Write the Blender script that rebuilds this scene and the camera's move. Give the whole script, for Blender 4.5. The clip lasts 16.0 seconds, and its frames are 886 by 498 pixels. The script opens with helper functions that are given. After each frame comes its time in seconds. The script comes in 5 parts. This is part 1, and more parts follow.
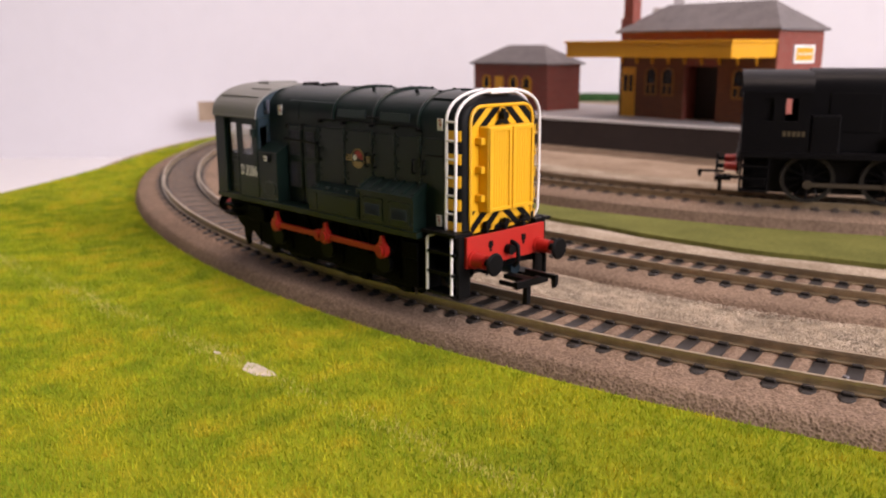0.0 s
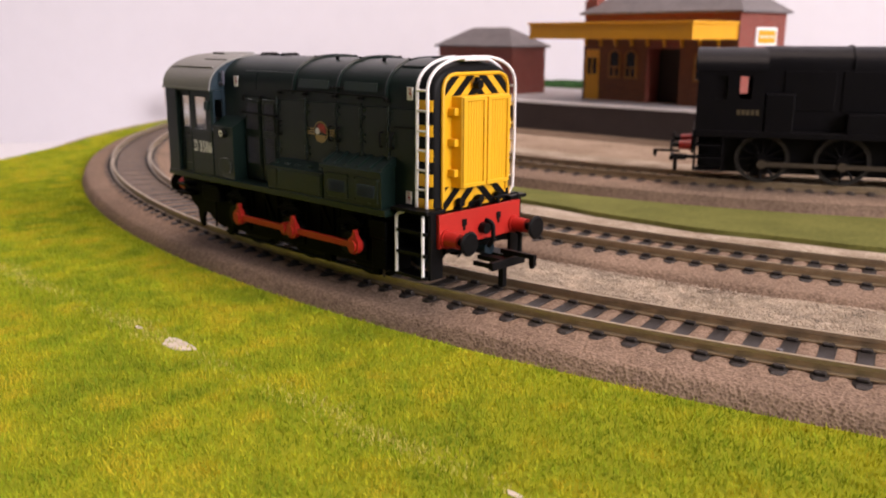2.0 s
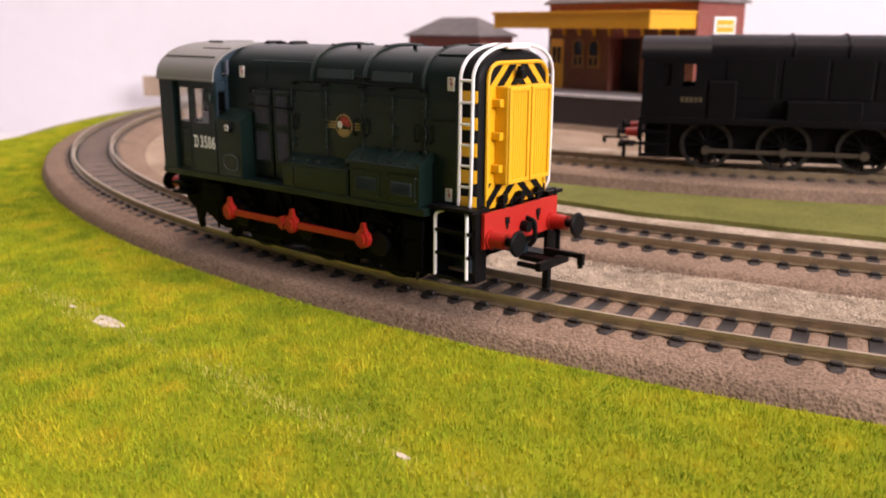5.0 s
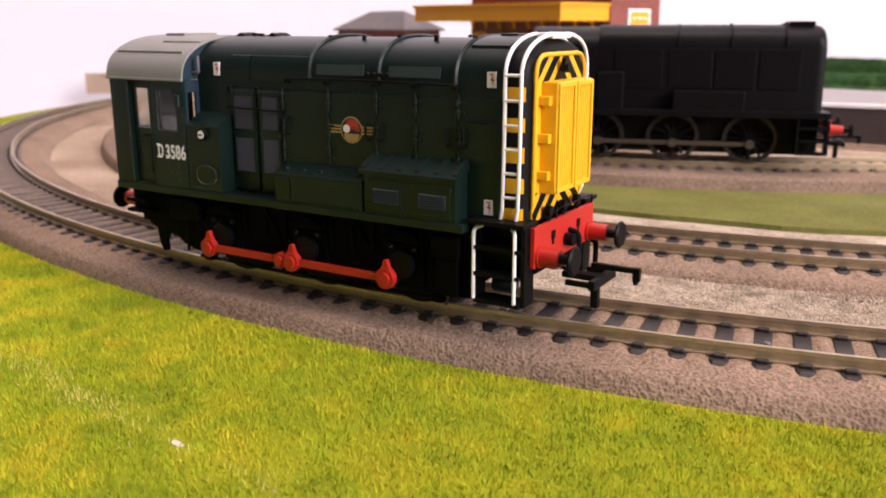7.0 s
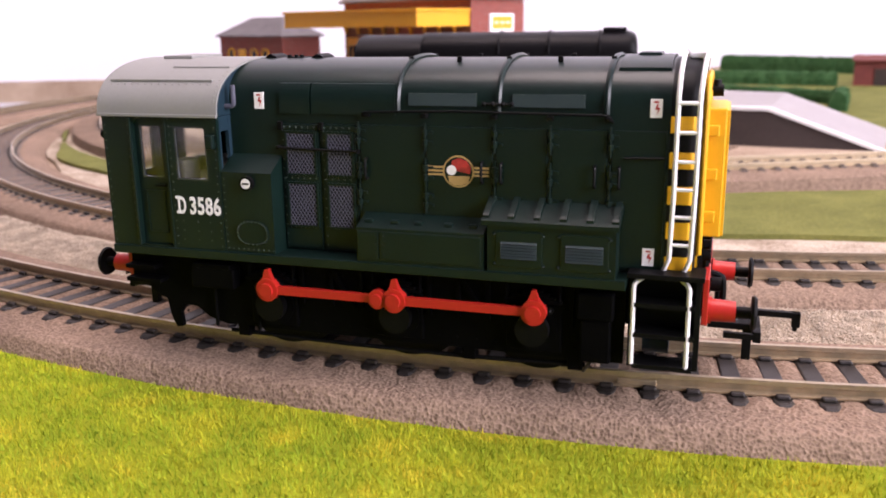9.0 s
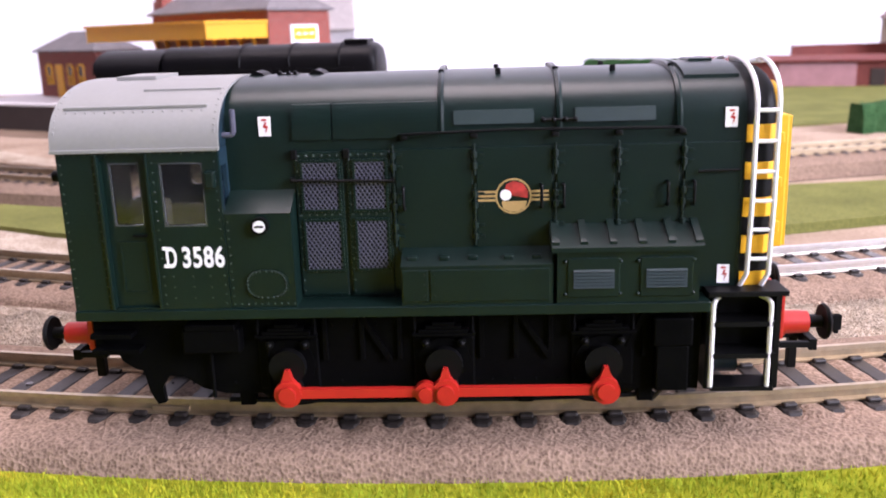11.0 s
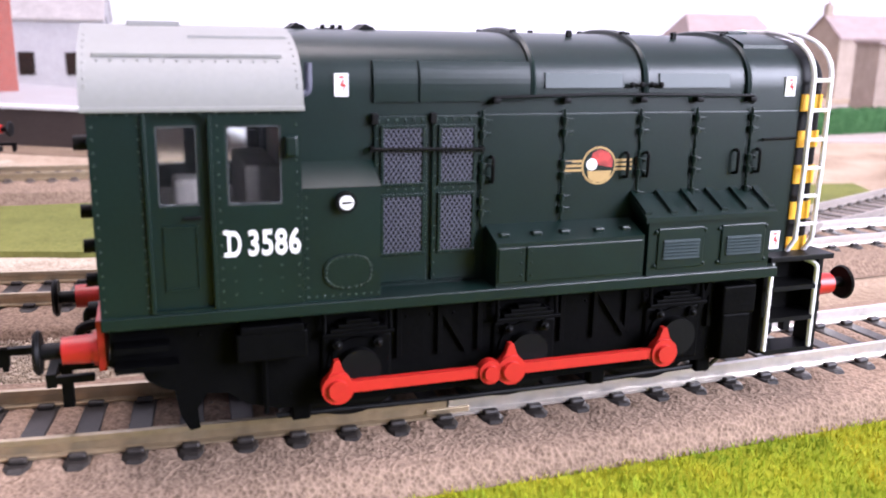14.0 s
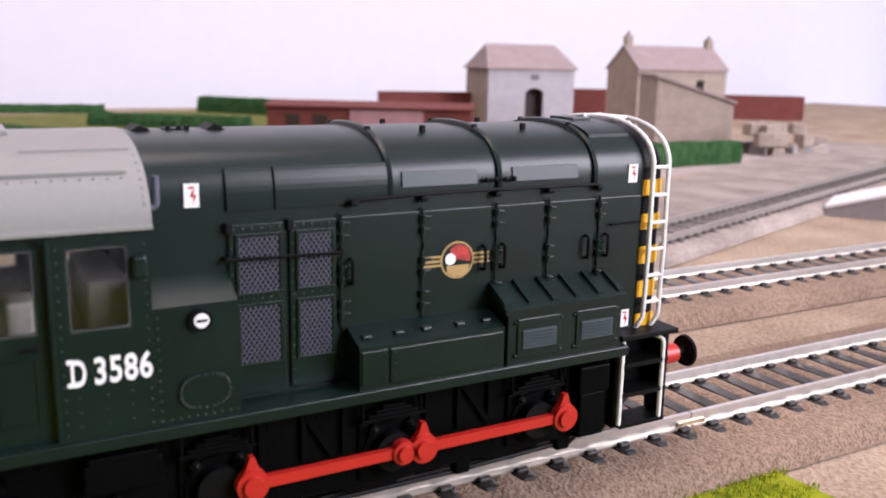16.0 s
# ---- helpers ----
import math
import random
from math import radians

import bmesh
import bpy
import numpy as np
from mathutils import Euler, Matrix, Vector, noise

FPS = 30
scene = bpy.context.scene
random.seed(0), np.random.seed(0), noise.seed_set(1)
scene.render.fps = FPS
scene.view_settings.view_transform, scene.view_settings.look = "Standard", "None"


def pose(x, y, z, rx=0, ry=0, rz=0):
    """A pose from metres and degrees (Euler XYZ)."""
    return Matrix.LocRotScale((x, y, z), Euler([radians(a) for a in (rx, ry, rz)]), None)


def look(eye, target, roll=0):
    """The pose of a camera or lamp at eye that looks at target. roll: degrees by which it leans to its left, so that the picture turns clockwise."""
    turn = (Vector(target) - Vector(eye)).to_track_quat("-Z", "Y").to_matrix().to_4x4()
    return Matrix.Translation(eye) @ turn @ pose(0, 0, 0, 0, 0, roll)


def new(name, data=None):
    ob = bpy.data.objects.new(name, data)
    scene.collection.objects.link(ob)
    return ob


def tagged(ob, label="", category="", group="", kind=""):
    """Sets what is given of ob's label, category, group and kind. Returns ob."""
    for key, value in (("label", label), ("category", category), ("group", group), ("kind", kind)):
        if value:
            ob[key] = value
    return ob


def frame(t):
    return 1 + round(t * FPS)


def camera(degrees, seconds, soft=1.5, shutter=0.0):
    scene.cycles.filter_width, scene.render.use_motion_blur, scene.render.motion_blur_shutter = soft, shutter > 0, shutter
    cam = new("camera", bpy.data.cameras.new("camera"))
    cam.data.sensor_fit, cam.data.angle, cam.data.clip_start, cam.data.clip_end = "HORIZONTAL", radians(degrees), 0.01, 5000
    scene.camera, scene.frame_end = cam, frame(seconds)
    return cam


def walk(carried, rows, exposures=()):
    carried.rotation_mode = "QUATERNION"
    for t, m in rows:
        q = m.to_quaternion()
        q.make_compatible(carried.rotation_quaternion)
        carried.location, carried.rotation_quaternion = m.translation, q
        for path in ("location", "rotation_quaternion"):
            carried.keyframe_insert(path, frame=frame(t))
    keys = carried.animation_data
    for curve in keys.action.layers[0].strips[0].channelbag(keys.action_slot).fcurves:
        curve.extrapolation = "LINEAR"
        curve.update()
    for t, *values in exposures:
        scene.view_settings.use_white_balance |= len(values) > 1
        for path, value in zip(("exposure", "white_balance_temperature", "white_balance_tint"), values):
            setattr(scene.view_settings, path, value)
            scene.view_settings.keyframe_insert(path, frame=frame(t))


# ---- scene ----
cam = camera(54.0, 16.0, soft=1.8, shutter=0.0)
cam.data.dof.use_dof, cam.data.dof.focus_distance, cam.data.dof.aperture_fstop = True, 0.150, 40.0
PATH = [
    (0, (0.1838, -0.1506, 0.0607), (-0.0268, 0.0519, -0.0071), -0.29),
    (0.5, (0.1850, -0.1461, 0.0573), (-0.0230, 0.0582, -0.0133), 0.08),
    (1, (0.1861, -0.1454, 0.0566), (-0.0218, 0.0592, -0.0133), 0.39),
    (1.5, (0.1856, -0.1448, 0.0548), (-0.0213, 0.0604, -0.0167), 0.51),
    (2, (0.1875, -0.1397, 0.0553), (-0.0173, 0.0676, -0.0158), 0.20),
    (2.5, (0.1890, -0.1400, 0.0556), (-0.0152, 0.0682, -0.0149), 0.14),
    (3, (0.1910, -0.1380, 0.0567), (-0.0128, 0.0704, -0.0143), -0.01),
    (3.5, (0.1938, -0.1370, 0.0556), (-0.0096, 0.0716, -0.0160), 0.08),
    (4, (0.1950, -0.1362, 0.0555), (-0.0077, 0.0731, -0.0159), 0.37),
    (4.2, (0.1959, -0.1363, 0.0548), (-0.0072, 0.0723, -0.0177), 0.38),
    (6.3, (0.2159, -0.1234, 0.0538), (0.0173, 0.0888, -0.0205), -0.09),
    (6.5, (0.2176, -0.1211, 0.0533), (0.0194, 0.0918, -0.0204), -0.11),
    (7, (0.2246, -0.1147, 0.0528), (0.0302, 0.1011, -0.0223), -0.08),
    (7.5, (0.2354, -0.1050, 0.0516), (0.0457, 0.1146, -0.0243), -0.25),
    (8, (0.2472, -0.0948, 0.0527), (0.0624, 0.1281, -0.0256), -0.63),
    (8.5, (0.2552, -0.0877, 0.0542), (0.0728, 0.1379, -0.0223), -0.82),
    (9, (0.2604, -0.0868, 0.0559), (0.0792, 0.1401, -0.0194), -0.80),
    (9.2, (0.2632, -0.0854, 0.0550), (0.0831, 0.1425, -0.0199), -0.86),
    (11.3, (0.3166, -0.0410, 0.0566), (0.1597, 0.2039, -0.0169), -1.37),
    (11.5, (0.3195, -0.0375, 0.0556), (0.1646, 0.2087, -0.0176), -1.03),
    (12, (0.3331, -0.0278, 0.0552), (0.1847, 0.2224, -0.0181), -1.04),
    (12.5, (0.3502, -0.0126, 0.0538), (0.2087, 0.2415, -0.0194), -0.51),
    (13, (0.3654, 0.0038, 0.0504), (0.2308, 0.2622, -0.0210), 0.78),
    (13.5, (0.3724, 0.0141, 0.0511), (0.2437, 0.2758, -0.0194), 0.98),
    (14, (0.3808, 0.0246, 0.0496), (0.2571, 0.2885, -0.0214), 0.96),
    (14.5, (0.3903, 0.0359, 0.0524), (0.2727, 0.3029, -0.0171), 1.26),
    (15, (0.4103, 0.0557, 0.0530), (0.3021, 0.3269, -0.0161), 1.45),
    (15.5, (0.4301, 0.0775, 0.0547), (0.3353, 0.3542, -0.0123), 1.74),
    (16, (0.4437, 0.0919, 0.0593), (0.3560, 0.3717, -0.0040), 1.14),
]
walk(cam, [(t, look(eye, target, roll)) for t, eye, target, roll in PATH],
     exposures=[(0, 0.37, 7450, 28), (4.2, 0.55, 7450, 29.5), (7.0, 0.75, 7350, 31), (9.0, 0.95, 6800, 33), (11.3, 1.15, 6250, 33), (14.0, 1.25, 6150, 29), (15.0, 1.05, 6200, 29), (16.0, 0.45, 6600, 28)])

# ---- light ----
world = bpy.data.worlds.new("world")
scene.world = world
world.use_nodes = True
wn = world.node_tree
sky = wn.nodes.new("ShaderNodeTexSky")
sky.sky_type = "NISHITA"
sky.sun_disc = False
sky.sun_elevation, sky.sun_rotation = radians(35), radians(90)
wn.links.new(sky.outputs[0], wn.nodes["Background"].inputs[0])
wn.nodes["Background"].inputs[1].default_value = 0.08


def area_lamp(name, eye, target, sx, sy, watts, colour):
    data = bpy.data.lights.new(name, "AREA")
    data.shape, data.size, data.size_y, data.energy, data.color = "RECTANGLE", sx, sy, watts, colour
    ob = new(name, data)
    ob.matrix_world = look(eye, target)
    return ob


# the whole set is about two metres across and drawn in millimetres
MM = 0.001
HEAD = 46.5                       # heading of the straight tracks, degrees
EX, EY = math.cos(radians(HEAD)), math.sin(radians(HEAD))


def along(a, n, z=0.0):
    """A place in millimetres: a along the straight tracks, n across them to the back wall."""
    return Vector((a * EX - n * EY, a * EY + n * EX, z))


area_lamp("window_daylight", along(1760, -1640, 900) * MM, along(330, 0, 0) * MM, 1.35, 1.2, 64, (0.85, 0.93, 1.0))
# Added warm fill from above; the room has no known lamp there.
area_lamp("overhead_fill", along(250, 60, 1480) * MM, along(250, 60, 0) * MM, 0.9, 0.9, 11, (1.0, 0.93, 0.86))


# ---- materials ----
def mat(name, colour, rough=0.6, metal=0.0, grain=900.0, amount=0.12, bump=0.0, colour2=None, stain=60.0, spec=0.5, bump_scale=None, coat=0.0, spread=0.35, relief=0.0004):
    """Procedural paint, plastic or scatter: fine grain and broad stains over a base colour."""
    m = bpy.data.materials.new(name)
    m.use_nodes = True
    nt = m.node_tree
    b = nt.nodes["Principled BSDF"]
    b.inputs["Roughness"].default_value = rough
    b.inputs["Metallic"].default_value = metal
    b.inputs["Specular IOR Level"].default_value = spec
    b.inputs["Coat Weight"].default_value = coat
    tc = nt.nodes.new("ShaderNodeTexCoord")
    fine = nt.nodes.new("ShaderNodeTexNoise")
    fine.inputs["Scale"].default_value = grain
    fine.inputs["Detail"].default_value = 4
    broad = nt.nodes.new("ShaderNodeTexNoise")
    broad.inputs["Scale"].default_value = stain
    broad.inputs["Detail"].default_value = 3
    for n in (fine, broad):
        nt.links.new(tc.outputs["Object"], n.inputs["Vector"])
    add = nt.nodes.new("ShaderNodeMath")
    add.operation = "ADD"
    nt.links.new(fine.outputs[0], add.inputs[0])
    nt.links.new(broad.outputs[0], add.inputs[1])
    ramp = nt.nodes.new("ShaderNodeMapRange")
    ramp.inputs["From Min"].default_value, ramp.inputs["From Max"].default_value = 1.0 - spread, 1.0 + spread
    nt.links.new(add.outputs[0], ramp.inputs["Value"])
    mix = nt.nodes.new("ShaderNodeMix")
    mix.data_type = "RGBA"
    c2 = colour2 or tuple(min(1, c * (1 + amount)) for c in colour)
    c1 = colour if colour2 else tuple(c * (1 - amount) for c in colour)
    mix.inputs["A"].default_value, mix.inputs["B"].default_value = (*c1, 1), (*c2, 1)
    nt.links.new(ramp.outputs[0], mix.inputs["Factor"])
    nt.links.new(mix.outputs["Result"], b.inputs["Base Color"])
    if bump:
        bn = nt.nodes.new("ShaderNodeBump")
        bn.inputs["Strength"].default_value = min(1.0, bump)
        bn.inputs["Distance"].default_value = relief
        src = fine
        if bump_scale:
            src = nt.nodes.new("ShaderNodeTexNoise")
            src.inputs["Scale"].default_value = bump_scale
            src.inputs["Detail"].default_value = 5
            nt.links.new(tc.outputs["Object"], src.inputs["Vector"])
        nt.links.new(src.outputs[0], bn.inputs["Height"])
        nt.links.new(bn.outputs[0], b.inputs["Normal"])
    return m


def brick_mat(name, c1, c2, mortar, length=0.0030, height=0.0011):
    m = bpy.data.materials.new(name)
    m.use_nodes = True
    nt = m.node_tree
    b = nt.nodes["Principled BSDF"]
    b.inputs["Roughness"].default_value = 0.7
    tc = nt.nodes.new("ShaderNodeTexCoord")
    sep = nt.nodes.new("ShaderNodeSeparateXYZ")
    nt.links.new(tc.outputs["Object"], sep.inputs[0])
    s = nt.nodes.new("ShaderNodeMath")
    s.operation = "ADD"
    nt.links.new(sep.outputs[0], s.inputs[0])
    nt.links.new(sep.outputs[1], s.inputs[1])
    comb = nt.nodes.new("ShaderNodeCombineXYZ")
    nt.links.new(s.outputs[0], comb.inputs[0])
    nt.links.new(sep.outputs[2], comb.inputs[1])
    br = nt.nodes.new("ShaderNodeTexBrick")
    br.inputs["Color1"].default_value, br.inputs["Color2"].default_value, br.inputs["Mortar"].default_value = (*c1, 1), (*c2, 1), (*mortar, 1)
    br.inputs["Scale"].default_value = 1.0
    br.inputs["Mortar Size"].default_value = 0.00012
    br.inputs["Brick Width"].default_value, br.inputs["Row Height"].default_value = length, height
    nt.links.new(comb.outputs[0], br.inputs["Vector"])
    nt.links.new(br.outputs["Color"], b.inputs["Base Color"])
    return m


def glass_mat(name, colour=(0.9, 0.95, 0.95)):
    m = bpy.data.materials.new(name)
    m.use_nodes = True
    b = m.node_tree.nodes["Principled BSDF"]
    b.inputs["Base Color"].default_value = (*colour, 1)
    b.inputs["Transmission Weight"].default_value = 1.0
    b.inputs["Roughness"].default_value = 0.08
    b.inputs["IOR"].default_value = 1.45
    return m


def foam_mat(name, pit, wall):
    """Open-cell foam: pits darkened in the colour as shade, between pale cell walls, with broad tonal drift."""
    m = bpy.data.materials.new(name)
    m.use_nodes = True
    nt = m.node_tree
    b = nt.nodes["Principled BSDF"]
    b.inputs["Roughness"].default_value = 0.9
    b.inputs["Specular IOR Level"].default_value = 0.2
    tc = nt.nodes.new("ShaderNodeTexCoord")
    warp = nt.nodes.new("ShaderNodeTexNoise")
    warp.inputs["Scale"].default_value, warp.inputs["Detail"].default_value = 900, 3
    cell = nt.nodes.new("ShaderNodeTexVoronoi")
    cell.inputs["Scale"].default_value = 1750
    broad = nt.nodes.new("ShaderNodeTexNoise")
    broad.inputs["Scale"].default_value, broad.inputs["Detail"].default_value = 30, 4
    for n in (warp, cell, broad):
        nt.links.new(tc.outputs["Object"], n.inputs["Vector"])
    mixed = nt.nodes.new("ShaderNodeMath")
    mixed.operation = "MULTIPLY_ADD"
    mixed.inputs[1].default_value = 1.5
    nt.links.new(warp.outputs[0], mixed.inputs[0])
    nt.links.new(cell.outputs["Distance"], mixed.inputs[2])
    ramp = nt.nodes.new("ShaderNodeMapRange")
    ramp.inputs["From Min"].default_value, ramp.inputs["From Max"].default_value = 0.7, 1.6
    nt.links.new(mixed.outputs[0], ramp.inputs["Value"])
    mix = nt.nodes.new("ShaderNodeMix")
    mix.data_type = "RGBA"
    mix.inputs["A"].default_value, mix.inputs["B"].default_value = (*pit, 1), (*wall, 1)
    nt.links.new(ramp.outputs[0], mix.inputs["Factor"])
    tone = nt.nodes.new("ShaderNodeMapRange")
    tone.inputs["From Min"].default_value, tone.inputs["From Max"].default_value = 0.3, 0.7
    tone.inputs["To Min"].default_value, tone.inputs["To Max"].default_value = 0.85, 1.2
    nt.links.new(broad.outputs[0], tone.inputs["Value"])
    scale = nt.nodes.new("ShaderNodeVectorMath")
    scale.operation = "SCALE"
    nt.links.new(mix.outputs["Result"], scale.inputs[0])
    nt.links.new(tone.outputs[0], scale.inputs["Scale"])
    nt.links.new(scale.outputs[0], b.inputs["Base Color"])
    bump = nt.nodes.new("ShaderNodeBump")
    bump.inputs["Strength"].default_value, bump.inputs["Distance"].default_value = 0.7, 0.00028
    nt.links.new(mixed.outputs[0], bump.inputs["Height"])
    nt.links.new(bump.outputs[0], b.inputs["Normal"])
    return m


GREEN = mat("loco_green", (0.0026, 0.0110, 0.0086), rough=0.34, grain=2500, amount=0.25, stain=120, bump=0.03, spec=0.35)
# Rivet heads get a lighter green in place of their glints.
RIVET = mat("glint_green_rivet", (0.020, 0.037, 0.032), rough=0.3, grain=600, amount=0.7, stain=300, spec=0.6)
CREST_RED = mat("faded_crest_red", (0.36, 0.03, 0.025), rough=0.45, grain=900, amount=0.6, stain=500)
FADED_GOLD = mat("faded_gold", (0.07, 0.05, 0.022), rough=0.5, grain=1500, amount=0.2)
BLACK = mat("satin_black", (0.0028, 0.0028, 0.003), rough=0.5, grain=2000, amount=0.3, stain=150, spec=0.13)
FRAME_BLACK = mat("frame_black", (0.0018, 0.0018, 0.002), rough=0.5, grain=1500, amount=0.4, stain=200, bump=0.12, spec=0.04)
ROOF_GREY = mat("roof_grey", (0.225, 0.222, 0.205), rough=0.6, grain=1800, amount=0.05, stain=90)
RED = mat("vermilion_red", (0.45, 0.018, 0.011), rough=0.4, grain=1500, amount=0.08, stain=150)
YELLOW = mat("warning_yellow", (0.75, 0.39, 0.010), rough=0.45, grain=1500, amount=0.05, stain=120)
WHITE = mat("white_paint", (0.82, 0.80, 0.79), rough=0.45, grain=1500, amount=0.04, stain=100)
GOLD = mat("gold_lining", (0.42, 0.27, 0.10), rough=0.45, grain=1500, amount=0.1)
MESH_GREY = mat("grille_mesh", (0.070, 0.070, 0.098), rough=0.5, grain=1500, amount=0.2)
BLUE_GREEN = mat("cab_front_blue_green", (0.006, 0.022, 0.034), rough=0.45, grain=1500, amount=0.15)
LOUVRE = mat("louvre_grey_green", (0.022, 0.038, 0.038), rough=0.45, grain=1500, amount=0.1)
GLAZING_LIP = mat("clear_glazing_lip", (0.045, 0.05, 0.05), rough=0.12, grain=600, amount=0.3, stain=300)
CAB_INSIDE = mat("cab_interior", (0.21, 0.18, 0.165), rough=0.7, grain=700, amount=0.3)
GLASS = glass_mat("clear_plastic_glazing")
NEW_STEEL = mat("bright_nickel_rail", (0.66, 0.62, 0.57), rough=0.30, metal=0.8, grain=700, amount=0.12, stain=30)
STEEL = mat("nickel_silver_rail", (0.41, 0.325, 0.215), rough=0.36, metal=0.75, grain=700, amount=0.18, stain=30)
SLEEPER = mat("sleeper_plastic", (0.024, 0.0195, 0.017), rough=0.5, grain=1500, amount=0.35, stain=100, bump=0.08, spec=0.36)
BROWN_SLEEPER = mat("dusty_brown_sleeper", (0.085, 0.062, 0.048), rough=0.75, grain=1500, amount=0.3, stain=100)
GREY_SLEEPER = mat("weathered_grey_sleeper", (0.11, 0.095, 0.085), rough=0.7, grain=1500, amount=0.3, stain=100)
DULL_RAIL = mat("dull_siding_rail", (0.30, 0.26, 0.23), rough=0.5, metal=0.3, grain=700, amount=0.2, stain=30)
PIN = mat("track_pin", (0.16, 0.15, 0.15), rough=0.4, metal=0.7)
FOAM = foam_mat("brown_open_cell_foam", (0.125, 0.082, 0.056), (0.285, 0.197, 0.140))
SAND = mat("pale_sand_scatter", (0.25, 0.19, 0.13), rough=0.95, grain=1300, bump=1.0, colour2=(0.55, 0.46, 0.36), stain=60, spec=0.1, bump_scale=900, spread=0.22, relief=0.0009)
EARTH = mat("brown_earth_scatter", (0.245, 0.172, 0.118), rough=0.95, grain=900, bump=0.8, colour2=(0.45, 0.345, 0.255), stain=25, spec=0.1, bump_scale=900, spread=0.25, relief=0.0008)
GREY_BALLAST = mat("grey_ballast", (0.17, 0.142, 0.125), rough=0.95, grain=900, bump=0.9, colour2=(0.43, 0.36, 0.31), stain=38, spec=0.1)
GRASS_MAT = mat("grass_mat_base", (0.17, 0.21, 0.011), rough=0.95, grain=700, bump=1.0, colour2=(0.31, 0.32, 0.018), stain=70, spec=0.1)
FAR_GRASS = mat("muted_grass", (0.095, 0.105, 0.028), rough=0.95, grain=900, bump=0.8, colour2=(0.19, 0.19, 0.055), stain=50, spec=0.1)
HEDGE = mat("hedge_green", (0.012, 0.045, 0.014), rough=0.95, grain=700, bump=1.0, colour2=(0.045, 0.11, 0.04), stain=150, spec=0.1)
YARD = mat("worn_yard_paving", (0.30, 0.245, 0.22), rough=0.9, grain=700, bump=0.4, colour2=(0.43, 0.36, 0.33), stain=25, spec=0.1)
WALL = mat("white_wall", (0.70, 0.69, 0.73), rough=0.85, grain=40, amount=0.02, stain=3)
# Tone of the unseen room sides, dark to hold down fill light.
ROOM = mat("dark_unseen_room", (0.15, 0.155, 0.17), rough=0.8, grain=30, amount=0.2, stain=4)
TABLE = mat("white_table", (0.86, 0.85, 0.86), rough=0.5, grain=60, amount=0.02, stain=5)
BRICK = brick_mat("red_brick", (0.21, 0.032, 0.020), (0.28, 0.052, 0.033), (0.22, 0.12, 0.095))
# Brick tinted brown for the amber bounce and shade below the canopy.
CANOPY_SHADE_BRICK = brick_mat("canopy_shade_brick", (0.16, 0.045, 0.014), (0.21, 0.062, 0.018), (0.10, 0.05, 0.03))
WINDOW_AMBER = mat("amber_brown_window_frame", (0.30, 0.12, 0.012), rough=0.5, grain=900, amount=0.1)
# Near-black brown that stands in for shade inside openings.
OPENING_SHADE = mat("opening_shade", (0.025, 0.014, 0.010), rough=0.7, grain=900, amount=0.2)
SLATE = mat("grey_slate", (0.14, 0.125, 0.125), rough=0.7, grain=600, amount=0.25, stain=100, bump=0.4)
CANOPY = mat("amber_canopy", (0.72, 0.34, 0.010), rough=0.5, grain=900, amount=0.06, stain=60)
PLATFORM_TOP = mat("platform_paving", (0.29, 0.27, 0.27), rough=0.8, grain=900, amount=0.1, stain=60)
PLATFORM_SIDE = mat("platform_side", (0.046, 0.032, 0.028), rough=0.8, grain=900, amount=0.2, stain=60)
STONE = mat("grey_stone", (0.30, 0.27, 0.26), rough=0.85, grain=400, amount=0.2, stain=90, bump=0.5)
PALE_STONE = mat("pale_stone", (0.37, 0.345, 0.36), rough=0.85, grain=400, amount=0.12, stain=90)
TAN_STONE = mat("tan_stone", (0.33, 0.26, 0.21), rough=0.85, grain=400, amount=0.2, stain=90, bump=0.5)
ROOF_TAN = mat("mauve_tile_roof", (0.31, 0.235, 0.225), rough=0.8, grain=500, amount=0.15, stain=90)
PINK_WASH = mat("faded_pink_wash", (0.36, 0.18, 0.19), rough=0.8, grain=600, amount=0.15, stain=90)
DARK_RED = mat("dark_red_wall", (0.15, 0.030, 0.022), rough=0.8, grain=600, amount=0.2, stain=90)


ROD_GREY = mat("dull_grey_pipe", (0.06, 0.055, 0.05), rough=0.35, metal=0.4, grain=900, amount=0.3)


# ---- building helpers, all in millimetres ----
def ring(bm, pts, ends=True, closed=True):
    """Skins rings of points into a closed body."""
    rows = [[bm.verts.new(p) for p in row] for row in pts]
    n = len(rows[0])
    for a, b in zip(rows, rows[1:]):
        for i in range(n if closed else n - 1):
            j = (i + 1) % n
            bm.faces.new((a[i], a[j], b[j], b[i]))
    if ends and closed:
        bm.faces.new(rows[0][::-1])
        bm.faces.new(rows[-1])
    return rows


def box(bm, x0, x1, y0, y1, z0, z1, bevel=0.0):
    vs = [bm.verts.new(p) for p in ((x0, y0, z0), (x1, y0, z0), (x1, y1, z0), (x0, y1, z0), (x0, y0, z1), (x1, y0, z1), (x1, y1, z1), (x0, y1, z1))]
    fs = [bm.faces.new([vs[i] for i in f]) for f in ((3, 2, 1, 0), (4, 5, 6, 7), (0, 1, 5, 4), (1, 2, 6, 5), (2, 3, 7, 6), (3, 0, 4, 7))]
    if bevel:
        es = list({e for f in fs for e in f.edges})
        bmesh.ops.bevel(bm, geom=es, offset=bevel, segments=2, affect="EDGES", profile=0.5)


